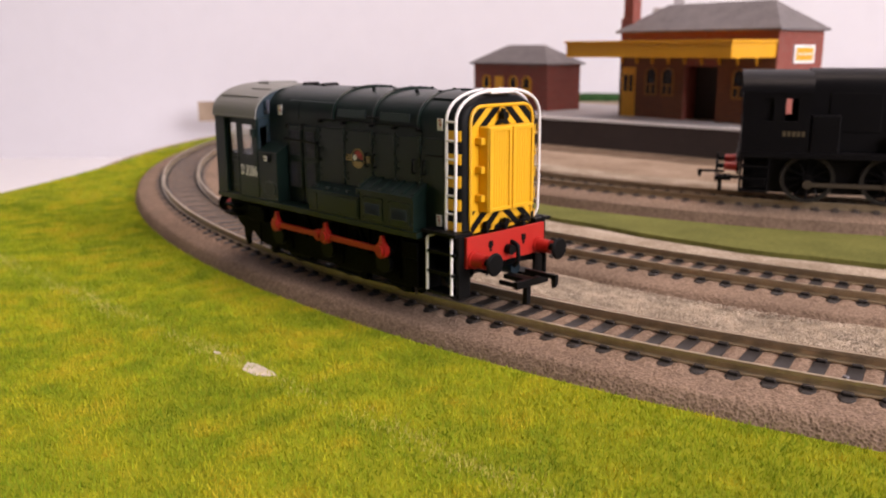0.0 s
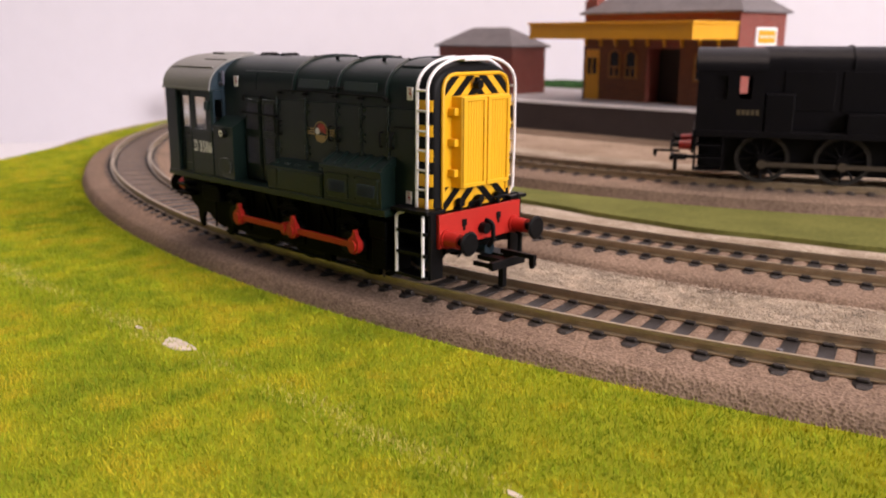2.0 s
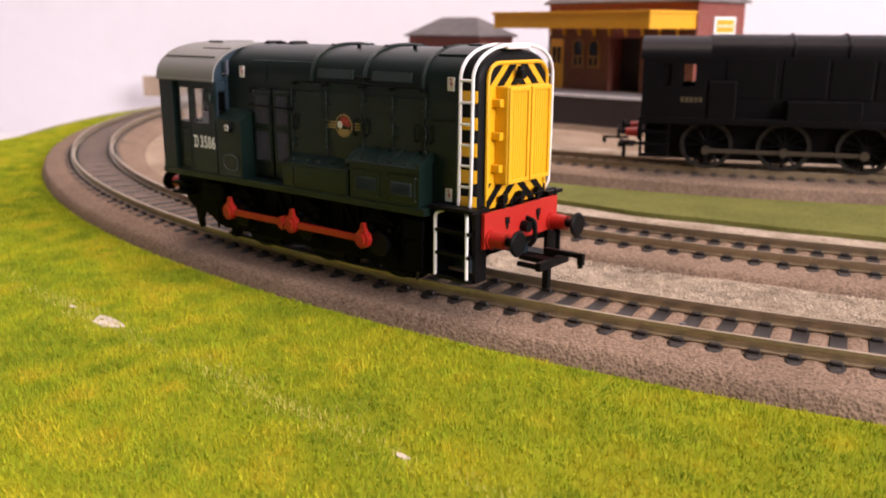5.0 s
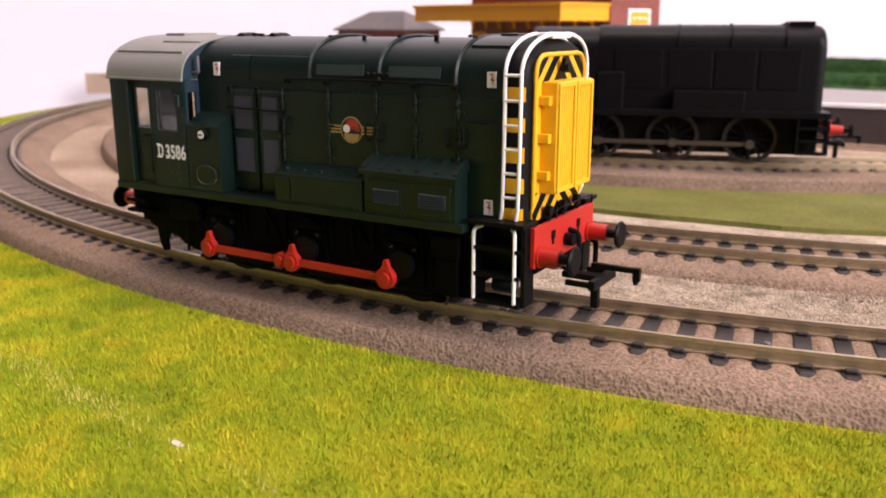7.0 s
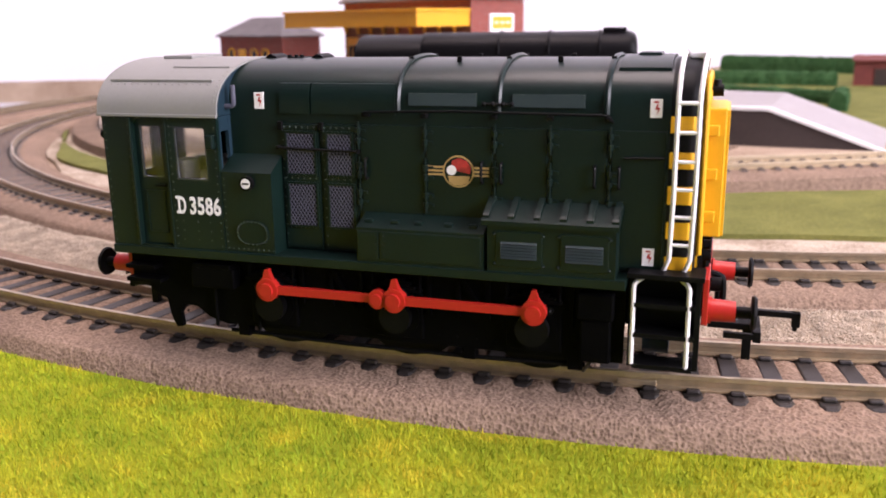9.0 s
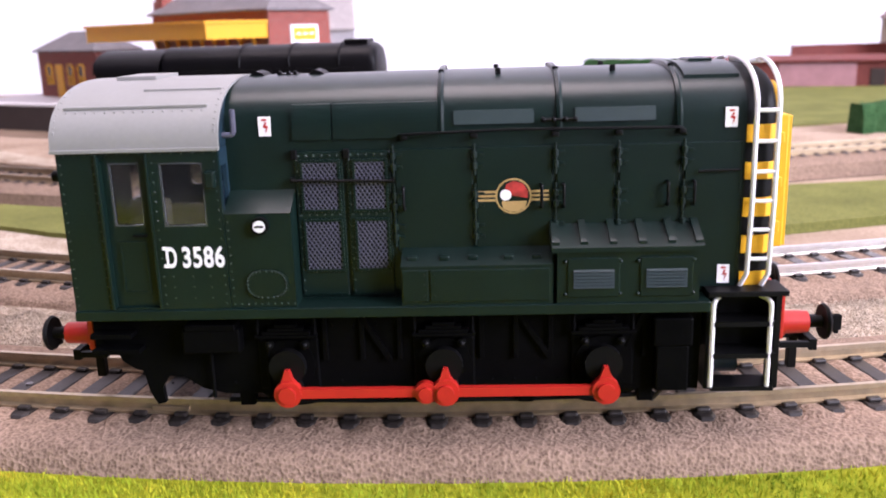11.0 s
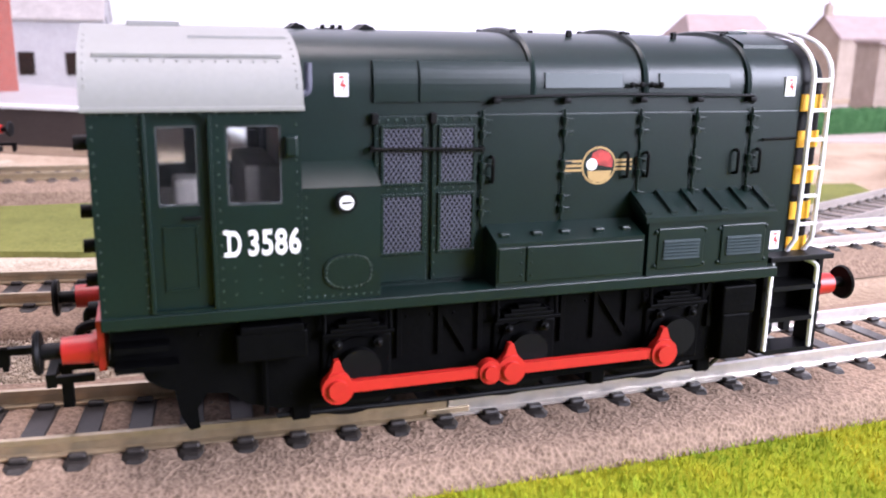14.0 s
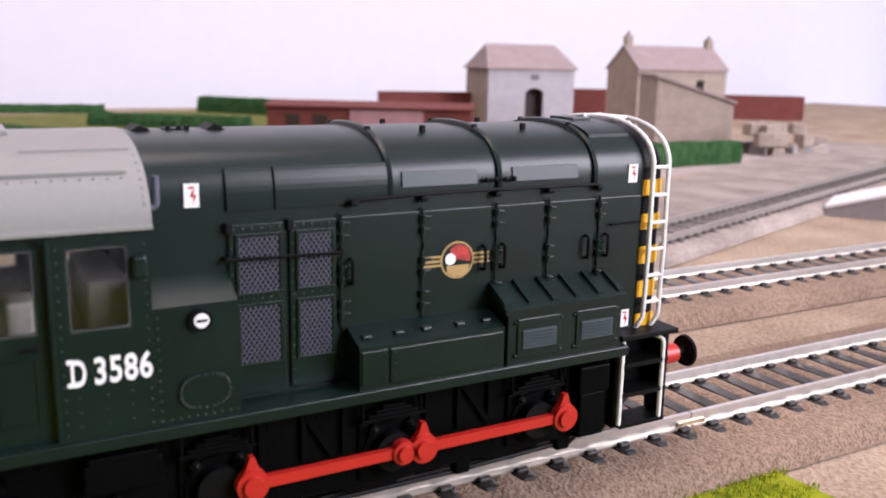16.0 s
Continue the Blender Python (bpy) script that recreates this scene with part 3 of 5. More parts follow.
def arch(half, eave, top, power, n=28, inset=0.0):
    """Points over an arched roof from one eave to the other, evenly bent."""
    pts = []
    for i in range(n + 1):
        k = math.pi * i / n
        c, s = math.cos(k), math.sin(k)
        y = -math.copysign(abs(c) ** (2 / power), c) * (half - inset)
        z = eave + (top - inset - eave) * abs(s) ** (2 / power)
        pts.append((y, z))
    return pts


def hood_ring(x, inset=0.0, low=18.6):
    a = arch(13.3, 43.2, 50.4, 2.5, 24, inset)
    return [(x, y, z) for y, z in a] + [(x, 13.3 - inset, low), (x, -13.3 + inset, low)]


def clip_poly(poly, a, b, c):
    """Keeps the side a*y + b*z <= c of a polygon."""
    out = []
    for p, q in zip(poly, poly[1:] + poly[:1]):
        dp, dq = a * p[0] + b * p[1] - c, a * q[0] + b * q[1] - c
        if dp <= 0:
            out.append(p)
        if dp * dq < 0:
            k = dp / (dp - dq)
            out.append((p[0] + k * (q[0] - p[0]), p[1] + k * (q[1] - p[1])))
    return out


def bent(points, r=1.2, n=4):
    """Rounds the corners of a bar's path."""
    pts = [Vector(p) for p in points]
    out = [pts[0]]
    for a, b, c in zip(pts, pts[1:], pts[2:]):
        u, v = (a - b), (c - b)
        k = min(r, u.length * 0.45, v.length * 0.45)
        p, q = b + u.normalized() * k, b + v.normalized() * k
        out += [p.lerp(b, t).lerp(b.lerp(q, t), t) for t in (i / n for i in range(n + 1))]
    return out + [pts[-1]]


def lettering(text, size, parent, m, place, spacing=1.0, bold=0.0, name="running_number", label=""):
    data = bpy.data.curves.new("lettering", "FONT")
    data.body, data.size, data.extrude, data.space_character, data.offset = text, size, 0.04 * MM, spacing, bold
    data.align_x, data.align_y = "LEFT", "BOTTOM_BASELINE"
    tmp = new("lettering", data)
    me = bpy.data.meshes.new_from_object(tmp.evaluated_get(bpy.context.evaluated_depsgraph_get()))
    bpy.data.objects.remove(tmp)
    me.materials.append(m)
    ob = new(name, me)
    ob.parent = parent
    ob.matrix_basis = place
    return tagged(ob, label)


def coupling(bm, s, x):
    """Tension-lock coupling at one end; s is +1 at the front."""
    X = lambda v: x + s * v
    def b(x0, x1, *r):
        box(bm, min(X(x0), X(x1)), max(X(x0), X(x1)), *r, 0.12)
    b(0, 8, -1.3, 1.3, 6.9, 8.0)
    b(7.0, 8.2, -5.6, 5.6, 6.4, 8.2)
    b(2.5, 7.5, -5.6, -4.7, 6.8, 7.8)
    b(2.5, 7.5, 4.7, 5.6, 6.8, 7.8)
    b(5.6, 7.0, -0.7, 0.7, 1.6, 7.0)
    b(5.0, 14.2, 0.6, 1.7, 8.9, 9.9)
    b(13.0, 14.3, 0.6, 1.7, 7.4, 9.9)
    b(13.2, 13.9, 0.6, 1.7, 6.8, 7.6)


def buffers(root, s, x):
    for y in (-11.4, 11.4):
        bm = bmesh.new()
        X = lambda v: x + s * v
        cyl(bm, (X(0), y, 13.2), (X(0.5), y, 13.2), 2.1, seg=20)
        cyl(bm, (X(0.5), y, 13.2), (X(4.0), y, 13.2), 1.75, 1.62, 20)
        buf = part("buffer", bm, RED, root, "red buffer shank", True)
        bm = bmesh.new()
        cyl(bm, (X(4.0), y, 13.2), (X(6.2), y, 13.2), 0.9, seg=14)
        cyl(bm, (X(6.2), y, 13.2), (X(6.6), y, 13.2), 2.5, 2.7, 24)
        cyl(bm, (X(6.6), y, 13.2), (X(7.0), y, 13.2), 2.7, 2.3, 24)
        part("buffer_head", bm, BLACK, buf, "black buffer head", True)


def plate(bm, xs, zs, holes, y0, y1):
    """One connected upright plate with window holes, on a grid of breaks."""
    grid = {}
    def v(i, k, y):
        if (i, k, y) not in grid:
            grid[i, k, y] = bm.verts.new((xs[i], y, zs[k]))
        return grid[i, k, y]
    solid = {(i, k) for i in range(len(xs) - 1) for k in range(len(zs) - 1)} - set(holes)
    for i, k in solid:
        for y in (y0, y1):
            bm.faces.new((v(i, k, y), v(i + 1, k, y), v(i + 1, k + 1, y), v(i, k + 1, y)))
        for (di, dk), (a, b) in (((-1, 0), ((i, k), (i, k + 1))), ((1, 0), ((i + 1, k), (i + 1, k + 1))), ((0, -1), ((i, k), (i + 1, k))), ((0, 1), ((i, k + 1), (i + 1, k + 1)))):
            if (i + di, k + dk) not in solid:
                bm.faces.new((v(*a, y0), v(*b, y0), v(*b, y1), v(*a, y1)))


def green_shunter():
    root = thing("shunting_locomotive", "dark green diesel shunter, grey cab roof, red rods, yellow striped nose", "locomotive")
    P = lambda name, bm, m, label="", smooth=False, under=None: part(name, bm, m, under or root, label, smooth)
    # cab
    bm = bmesh.new()
    box(bm, -52.5, -51.7, -17.1, 17.1, 17.3, 30.5)
    for y0, y1 in ((-17.1, -13), (-5, 5), (13, 17.1)):
        box(bm, -52.5, -51.7, y0, y1, 30.5, 40.0)
    prism(bm, [(y, z) for y, z in arch(17.2, 41.0, 50.0, 2.4)][::1] + [(17.2, 40.0), (-17.2, 40.0)], "x", -52.5, -51.7)
    cab = P("cab", bm, GREEN, "dark green cab")
    for s in (-1, 1):
        bm = bmesh.new()
        plate(bm, (-52.5, -46.6, -40.2, -38.3, -32.2, -30.0), (17.3, 19.0, 30.8, 39.8, 41.1, 41.7), ((1, 1), (1, 2), (1, 3), (3, 2)), *sorted((s * 17.1, s * 17.9)))
        part("cab_side", bm, GREEN, cab, "green cab side with a doorway and a window")
    bm = made(prism, arch(17.6, 41.6, 49.9, 2.4), "x", -30.6, -30.0)
    part("cab_front", bm, BLUE_GREEN, cab, "blue-green cab front above the hood")
    for s in (-1, 1):
        bm = bmesh.new()
        ring(bm, [[(-30.6 + dx, s * yy, z) for yy, z in q] for dx in (0, 0.6) for q in ([(13.0, 17.3), (17.05, 17.3), (17.05, 31.0), (13.0, 31.0)],)])
        part("cab_front_panel", bm, BLUE_GREEN, cab, "blue-green cab front beside the hood")
        for y0, y1 in ((13.0, 14.2), (16.6, 17.05)):
            part("window_post", boxed(-30.6, -30.0, *sorted((s * y0, s * y1)), 31.05, 41.5), BLUE_GREEN, cab)
        part("window_head", boxed(-30.6, -30.0, *sorted((s * 14.25, s * 16.55)), 39.0, 41.5), BLUE_GREEN, cab)
    bm = bmesh.new()
    box(bm, -51.6, -31.0, -16.4, 16.4, 18.0, 27.5)
    box(bm, -35.5, -31.0, -9, 9, 27.5, 34, 0.4)
    box(bm, -44, -41.0, -11.5, -6.5, 27.5, 33, 0.5)
    part("cab_fittings", bm, CAB_INSIDE, cab, "brown cab floor, desk and seat")
    for s in (-1, 1):
        Y = lambda a, b: sorted((s * a, s * b))
        bm = bmesh.new()
        plate(bm, (-46.6, -45.7, -41.3, -40.2), (19.0, 30.8, 39.8, 41.1), ((1, 1),), *Y(16.6, 17.1))
        door = part("cab_door", bm, GREEN, cab, "green cab door set back in its frame")
        bm = bmesh.new()
        for z0, z1 in ((21.0, 21.3), (28.3, 28.6)):
            box(bm, -45.4, -41.5, *Y(17.05, 17.28), z0, z1)
        for x0 in (-45.4, -41.8):
            box(bm, x0, x0 + 0.3, *Y(17.05, 17.28), 21.3, 28.3)
        part("door_panel", bm, GREEN, door)
        bm = made(box, -43.2, -41.2, *Y(17.3, 17.6), 29.3, 29.65, 0.08)
        box(bm, -41.6, -41.2, *Y(17.0, 17.4), 29.3, 29.65)
        part("door_handle", bm, BLACK, door)
        bm = bmesh.new()
        box(bm, -47.1, -46.6, *Y(17.9, 18.3), 18.8, 41.1, 0.12)
        box(bm, -40.2, -39.8, *Y(17.9, 18.1), 18.8, 41.1, 0.06)
        prism(bm, [(-46.6, 41.1), (-46.6, 40.2), (-46.0, 40.8), (-45.2, 41.1)], "y", *Y(17.1, 17.9))
        prism(bm, [(-40.2, 41.1), (-40.2, 40.2), (-40.8, 40.8), (-41.6, 41.1)], "y", *Y(17.1, 17.9))
        part("door_frame", bm, GREEN, cab, "raised post beside the cab door")
        part("side_lamp", boxed(-31.9, -30.4, *Y(17.9, 18.9), 36.2, 38.6, 0.3), GREEN, cab, "small green box beside the window")
        for x0, x1, dy in ((-45.7, -41.3, -0.8), (-38.3, -32.2, 0.0)):
            pane = part("window_pane", boxed(x0, x1, *Y(17.3 + dy, 17.5 + dy), 30.8, 39.8), GLASS, cab, "clear cab window")
            pane.visible_shadow = False
            bm = bmesh.new()
            e = 0.24
            for a in ((x0, x1, 30.8, 30.8 + e), (x0, x1, 39.8 - e, 39.8), (x0, x0 + e, 30.8 + e, 39.8 - e), (x1 - e, x1, 30.8 + e, 39.8 - e)):
                box(bm, a[0], a[1], *Y(17.45 + dy, 17.86 + dy), a[2], a[3])
            for cx, cz in ((x0, 30.8), (x1, 30.8), (x0, 39.8), (x1, 39.8)):
                q = [(cx, cz), (cx + math.copysign(0.7, (x0 + x1) / 2 - cx), cz), (cx, cz + math.copysign(0.7, 35 - cz))]
                prism(bm, q, "y", *Y(17.46 + dy, 17.84 + dy))
            part("window_frame", bm, GLAZING_LIP, cab, "clear plastic lip round the glazing")
        bm = bmesh.new()
        for x in (-52.0, -47.4, -39.2, -30.5):
            z = 18.2
            while z < 41.3:
                dome(bm, (x, s * 17.9, z), 0.14, (0, s, 0))
                z += 1.35
        for x in np.arange(-51.4, -30.6, 1.5):
            dome(bm, (x, s * 17.9, 18.1), 0.14, (0, s, 0))
            dome(bm, (x, s * 17.9, 41.1), 0.14, (0, s, 0))
        for z in (20.4, 22.0, 23.6):
            for x in (-37.8, -35, -32.5):
                dome(bm, (x, s * 17.9, z), 0.12, (0, s, 0))
        part("rivets", bm, RIVET, cab)
    # roof
    o, i = arch(18.25, 41.5, 50.55, 2.35, 40), arch(17.9, 41.5, 50.2, 2.35, 40)
    bm = bmesh.new()
    prism(bm, o + i[::-1], "x", -53.0, -29.6)
    roof = P("cab_roof", bm, ROOF_GREY, "light grey curved cab roof", True)
    RL = lambda y: roof_line(y, 18.25, 41.5, 50.55, 2.35)
    for s in (-1, 1):
        Y = lambda a, b: sorted((s * a, s * b))
        part("rain_strip", boxed(-51.5, -31.5, *Y(15.2, 15.7), RL(15.4) - 0.1, RL(15.4) + 0.3, 0.08), ROOF_GREY, roof)
        part("gutter", boxed(-53.05, -29.55, *Y(18.1, 18.55), 41.35, 41.85, 0.08), ROOF_GREY, roof)
        part("seam", boxed(-41.5, -30.5, *Y(11.3, 11.6), RL(11.5) - 0.1, RL(11.5) + 0.25), ROOF_GREY, roof)
        bm = bmesh.new()
        for x in np.arange(-51, -31.8, 1.35):
            dome(bm, (x, s * 16.05, RL(16.0)), 0.16, (0, s * 0.8, 0.6))
        for k in range(9):
            yy = 17.9 - 0.35 * k * k * 0.3
            for x in (-52.4, -30.2):
                dome(bm, (x, s * yy, RL(yy)), 0.15, (0, s, 0.5))
        part("rivets", bm, ROOF_GREY, roof)
    part("roof_hatch", boxed(-48.0, -42.0, -5, 5, 50.3, 50.95, 0.15), ROOF_GREY, roof)
    # hood
    bm = bmesh.new()
    ring(bm, [hood_ring(-30.0), hood_ring(42.4)])
    hood = P("hood", bm, GREEN, "dark green engine hood", True)
    bm = bmesh.new()
    ring(bm, [hood_ring(42.4), hood_ring(44.9), hood_ring(45.9, 0.25), hood_ring(46.5, 0.7), hood_ring(46.8, 1.4)])
    nose = P("nose", bm, BLACK, "black rounded nose with yellow stripes", True)
    for z0, z1 in ((40.1, 42.5), (34.9, 37.3), (29.6, 32.3), (24.3, 26.9), (18.8, 21.6)):
        for s in (-1, 1):
            bm = bmesh.new()
            box(bm, 42.45, 45.6, *sorted((s * 13.1, s * 13.42)), z0, z1)
            prism(bm, [(45.6, s * 13.42), (46.5, s * 12.95), (46.3, s * 12.0), (45.6, s * 12.6)], "z", z0, z1)
            part("stripe", bm, YELLOW, nose, "yellow warning stripe")
    face = [(-10.6, 18.8), (10.6, 18.8), (10.6, 44.6), (9.6, 46.8), (7.4, 48.0), (-7.4, 48.0), (-9.6, 46.8), (-10.6, 44.6)]
    bm = bmesh.new()
    prism(bm, face, "x", 46.7, 47.15)
    part("front_panel", bm, YELLOW, nose, "yellow front panel")
    half_face = [(0.0, 18.8), (10.4, 18.8), (10.4, 44.6), (9.4, 46.7), (7.3, 47.8), (0.0, 47.8)]
    for lo, hi in ((18.8, 24.0), (43.0, 47.8)):
        for k in range(-6, 30):
            c0 = (19.0 if lo < 30 else 43.6) + 4.3 * k
            for s in (-1, 1):
                q = clip_poly([p for p in half_face], 0, 1, hi)
                q = clip_poly(q, 0, -1, -lo) if q else q
                q = clip_poly(q, 0.9, 1, c0 + 2.15) if q else q
                q = clip_poly(q, -0.9, -1, -c0) if q else q
                if len(q) > 2:
                    bm = bmesh.new()
                    prism(bm, [(s * y, z) for y, z in q], "x", 47.0, 47.3)
                    part("chevron", bm, BLACK, nose, "black chevron")
    bm = bmesh.new()
    tube(bm, bent([(47.3, -10.6, 21.5), (47.3, -10.6, 47.7), (47.3, 10.6, 47.7), (47.3, 10.6, 21.5)], 4.0, 8), 0.42)
    part("arch_rail", bm, YELLOW, nose, "yellow pipe round the front panel", True)
    # radiator shutters
    bm = bmesh.new()
    box(bm, 47.1, 50.2, -7.8, 7.8, 23.7, 43.2, 0.25)
    shutters = P("radiator_shutters", bm, YELLOW, "yellow ribbed radiator doors")
    for s in (-1, 1):
        bm = bmesh.new()
        a, b = sorted((s * 0.25, s * 7.6))
        for r in ((a, b, 23.9, 24.7), (a, b, 42.2, 43.0), (a, a + 0.8, 24.7, 42.2), (b - 0.8, b, 24.7, 42.2)):
            box(bm, 50.1, 50.6, *r, 0.08)
        part("shutter_door", bm, YELLOW, shutters, "yellow door frame")
        for k in range(7):
            y = a + 1.15 + k * 0.84
            part("shutter_rib", boxed(50.1, 50.28, y - 0.24, y + 0.24, 24.6, 42.3), YELLOW, shutters)
        for z in (27, 33.5, 40):
            bm = made(box, 47.1, 49.2, *sorted((s * 7.7, s * 9.0)), z - 0.8, z + 0.8, 0.15)
            part("hinge", bm, YELLOW, shutters)
    bm = bmesh.new()
    cyl(bm, (47.8, -1.0, 45.4), (49.4, -1.0, 45.4), 0.95, seg=14)
    cyl(bm, (48.4, -1.0, 45.4), (48.4, -1.0, 47.0), 0.8, 0.6, 12)
    P("top_lamp", bm, BLACK, "black lamp on the nose", True)
    # ladders
    for s in (-1, 1):
        bm = bmesh.new()
        over = [(p[0], p[1]) for p in arch(14.4, 43.6, 51.2, 2.5, 24)]
        over = [p for p in over if p[0] <= -1.5 and p[1] > 43.7]
        for x in (43.4, 46.4):
            path = [(x - 1.0, s * 13.6, 19.3), (x - 0.2, s * 14.4, 21.5), (x, s * 14.4, 32)] + [(x + (0.6 if x > 45 else 0.2) * k / len(over), -s * y, z) for k, (y, z) in enumerate(over)]
            tube(bm, path, 0.36)
        for z in (44.5, 40.3, 36.1, 32.0, 27.9, 23.7):
            tube(bm, [(43.4, s * 14.4, z), (46.4, s * 14.4, z)], 0.3, 6)
        P("ladder", bm, WHITE, "white nose ladder curving over the hood", True)
    bm = bmesh.new()
    box(bm, 44.2, 47.4, -4, 4, 50.3, 51.4, 0.3)
    P("nose_top_plate", bm, WHITE, "white plate between the ladders")
    o = [q for q in arch(13.6, 43.2, 50.85, 2.5, 60) if abs(q[0]) < 10.3]
    i = [q for q in arch(13.1, 43.2, 50.2, 2.5, 60) if abs(q[0]) < 10.3]
    bm = made(prism, o + i[::-1], "x", 34.4, 42.0)
    box(bm, 36.5, 40.0, -3.0, 3.0, 50.6, 51.2, 0.2)
    P("radiator_fan_cover", bm, GREEN, "raised hood hatch")
    # hood side doors and fittings
    for s in (-1, 1):
        Y = lambda a, b: sorted((s * a, s * b))
        for x0, x1, z0 in ((-6.2, 4.7, 25.5), (5.2, 15.9, 25.5), (16.5, 24.5, 27), (25.2, 33.5, 27), (34.2, 42.0, 19.5)):
            door = P("hood_door", boxed(x0, x1, *Y(13.2, 13.62), z0, 40.3, 0.12), GREEN, "dark green hinged hood door")
            bm = bmesh.new()
            for z in (28.5, 33.0, 38.6):
                if z > z0 + 1:
                    for dz in (-0.8, 0.8):
                        cyl(bm, (x0 - 0.2, s * 13.85, z + dz - 0.45), (x0 - 0.2, s * 13.85, z + dz + 0.45), 0.45, seg=8)
                        box(bm, x0 - 0.2, x0 + 1.1, *Y(13.5, 13.95), z + dz - 0.22, z + dz + 0.22, 0.06)
                    cyl(bm, (x0 - 0.2, s * 13.8, z - 2.2), (x0 - 0.2, s * 13.8, z + 2.2), 0.2, seg=8)
            part("hinge", bm, GREEN, door)
        for x in (14.3, 17.4, 31.8, 35.4, -5.1):
            bm = bmesh.new()
            tube(bm, bent([(x, s * 13.5, 31.7), (x, s * 14.5, 31.7), (x, s * 14.5, 34.9), (x, s * 13.5, 34.9)], 0.5), 0.24, 6)
            P("door_handle", bm, BLACK, "black loop handle", True)
        bm = bmesh.new()
        tube(bm, bent([(-5.6, s * 13.4, 41.6), (-5.4, s * 14.4, 42.4), (10, s * 14.4, 42.75), (33.6, s * 14.4, 42.5), (34.2, s * 13.4, 41.4)], 0.8), 0.21, 6)
        for x in (-4.8, 5.0, 16.2, 24.9, 33.5):
            box(bm, x - 0.5, x + 0.5, *Y(13.3, 14.5), 41.6, 42.3, 0.1)
        P("grab_rail", bm, BLACK, "long thin handrail under the hood shoulder", True)
        bm = bmesh.new()
        tube(bm, [(-20.8, s * 14.5, 36.3), (-6.6, s * 14.5, 36.0)], 0.25, 6)
        box(bm, -21.0, -20.5, *Y(13.3, 14.6), 36.0, 36.6)
        box(bm, -6.8, -6.3, *Y(13.3, 14.6), 35.7, 36.3)
        P("grab_rail", bm, BLACK, "short handrail across the grille doors", True)
        bm = made(tube, [(36.0, s * 14.0, 36.3), (41.8, s * 14.0, 36.4)], 0.2, 6)
        P("grab_rail", bm, BLACK, "short handrail", True)
        for x0, x1 in ((-20.4, -13.6), (-13.0, -6.9)):
            door = P("grille_door", boxed(x0, x1, *Y(13.2, 13.75), 19.2, 40.2, 0.12), GREEN, "green door with two mesh grilles")
            for z0, z1 in ((32.0, 38.7), (23.2, 30.2)):
                a, b = x0 + 1.15, x1 - 0.75
                bm = bmesh.new()
                for q in ((a - 0.4, b + 0.4, z0 - 0.4, z0), (a - 0.4, b + 0.4, z1, z1 + 0.4), (a - 0.4, a, z0, z1), (b, b + 0.4, z0, z1)):
                    box(bm, q[0], q[1], *Y(13.7, 14.05), q[2], q[3], 0.06)
                part("grille_frame", bm, GREEN, door)
                part("grille_back", boxed(a, b, *Y(13.7, 13.8), z0, z1), BLACK, door)
                bm = bmesh.new()
                for sign in (-1, 1):
                    for k in range(-16, 34):
                        q = [(a, z0), (b, z0), (b, z1), (a, z1)]
                        c0 = k * 0.95
                        q = clip_poly(q, sign * 1.5, 1, sign * 1.5 * a + z0 + c0 + 0.27)
                        q = clip_poly(q, -sign * 1.5, -1, -(sign * 1.5 * a + z0 + c0)) if q else q
                        if len(q) > 2:
                            prism(bm, q, "y", *Y(13.78, 13.92 + 0.03 * sign))
                part("grille_mesh", bm, MESH_GREY, door, "grey diamond mesh")
            bm = bmesh.new()
            for x in np.arange(x0 + 0.6, x1 - 0.3, 1.1):
                dome(bm, (x, s * 13.75, 39.7), 0.2, (0, s, 0))
                dome(bm, (x, s * 13.75, 31.2), 0.15, (0, s, 0))
            for z in np.arange(19.9, 39.5, 1.6):
                dome(bm, (x0 + 0.35, s * 13.75, z), 0.15, (0, s, 0))
            part("rivets", bm, RIVET, door)
            part("hinge", boxed(x0 - 0.4, x0 + 0.5, *Y(13.5, 14.2), 39.2, 40.6, 0.15), BLACK, door)
        # shoulder vents and panel
        for x0, x1 in ((2.2, 13.3), (19.0, 30.0)):
            bm = bmesh.new()
            prism(bm, [(s * 13.0, 43.5), (s * 13.6, 43.5), (s * 13.28, 45.4), (s * 12.6, 45.4)], "x", x0, x1)
            P("shoulder_vent", bm, LOUVRE, "narrow grey-green vent plate")
        for x0, x1, top in ((-20.4, -14.9, 46.9), (-14.6, 0.0, 46.9)):
            o = [q for q in arch(13.72, 43.2, 50.8, 2.5, 48) if q[0] < 0 and q[1] < top]
            i = [q for q in arch(13.1, 43.2, 50.2, 2.5, 48) if q[0] < 0 and q[1] < top]
            o, i = [(-13.72, 41.9)] + o, [(-13.1, 41.9)] + i
            bm = made(prism, [(-s * y, z) for y, z in o + i[::-1]], "x", x0, x1)
            P("shoulder_panel", bm, GREEN, "raised green access panel")
        # label plates
        for x, z in ((40.3, 43.6), (-24.3, 43.9), (40.1, 21.4)):
            y = 13.75 if z < 30 else 13.45
            pl = P("warning_plate", boxed(x - 0.85, x + 0.85, *Y(13.0, y), z - 1.35, z + 1.35), WHITE, "white electrical warning plate with red flash")
            bm = bmesh.new()
            prism(bm, [(x + 0.1, z - 1.0), (x + 0.25, z - 0.2), (x - 0.2, z - 0.1), (x + 0.1, z + 0.6), (x + 0.4, z + 0.6), (x + 0.15, z + 0.15), (x + 0.55, z + 0.05)], "y", *Y(y - 0.02, y + 0.05))
            box(bm, x - 0.35, x + 0.35, *Y(y - 0.02, y + 0.05), z + 0.8, z + 1.05)
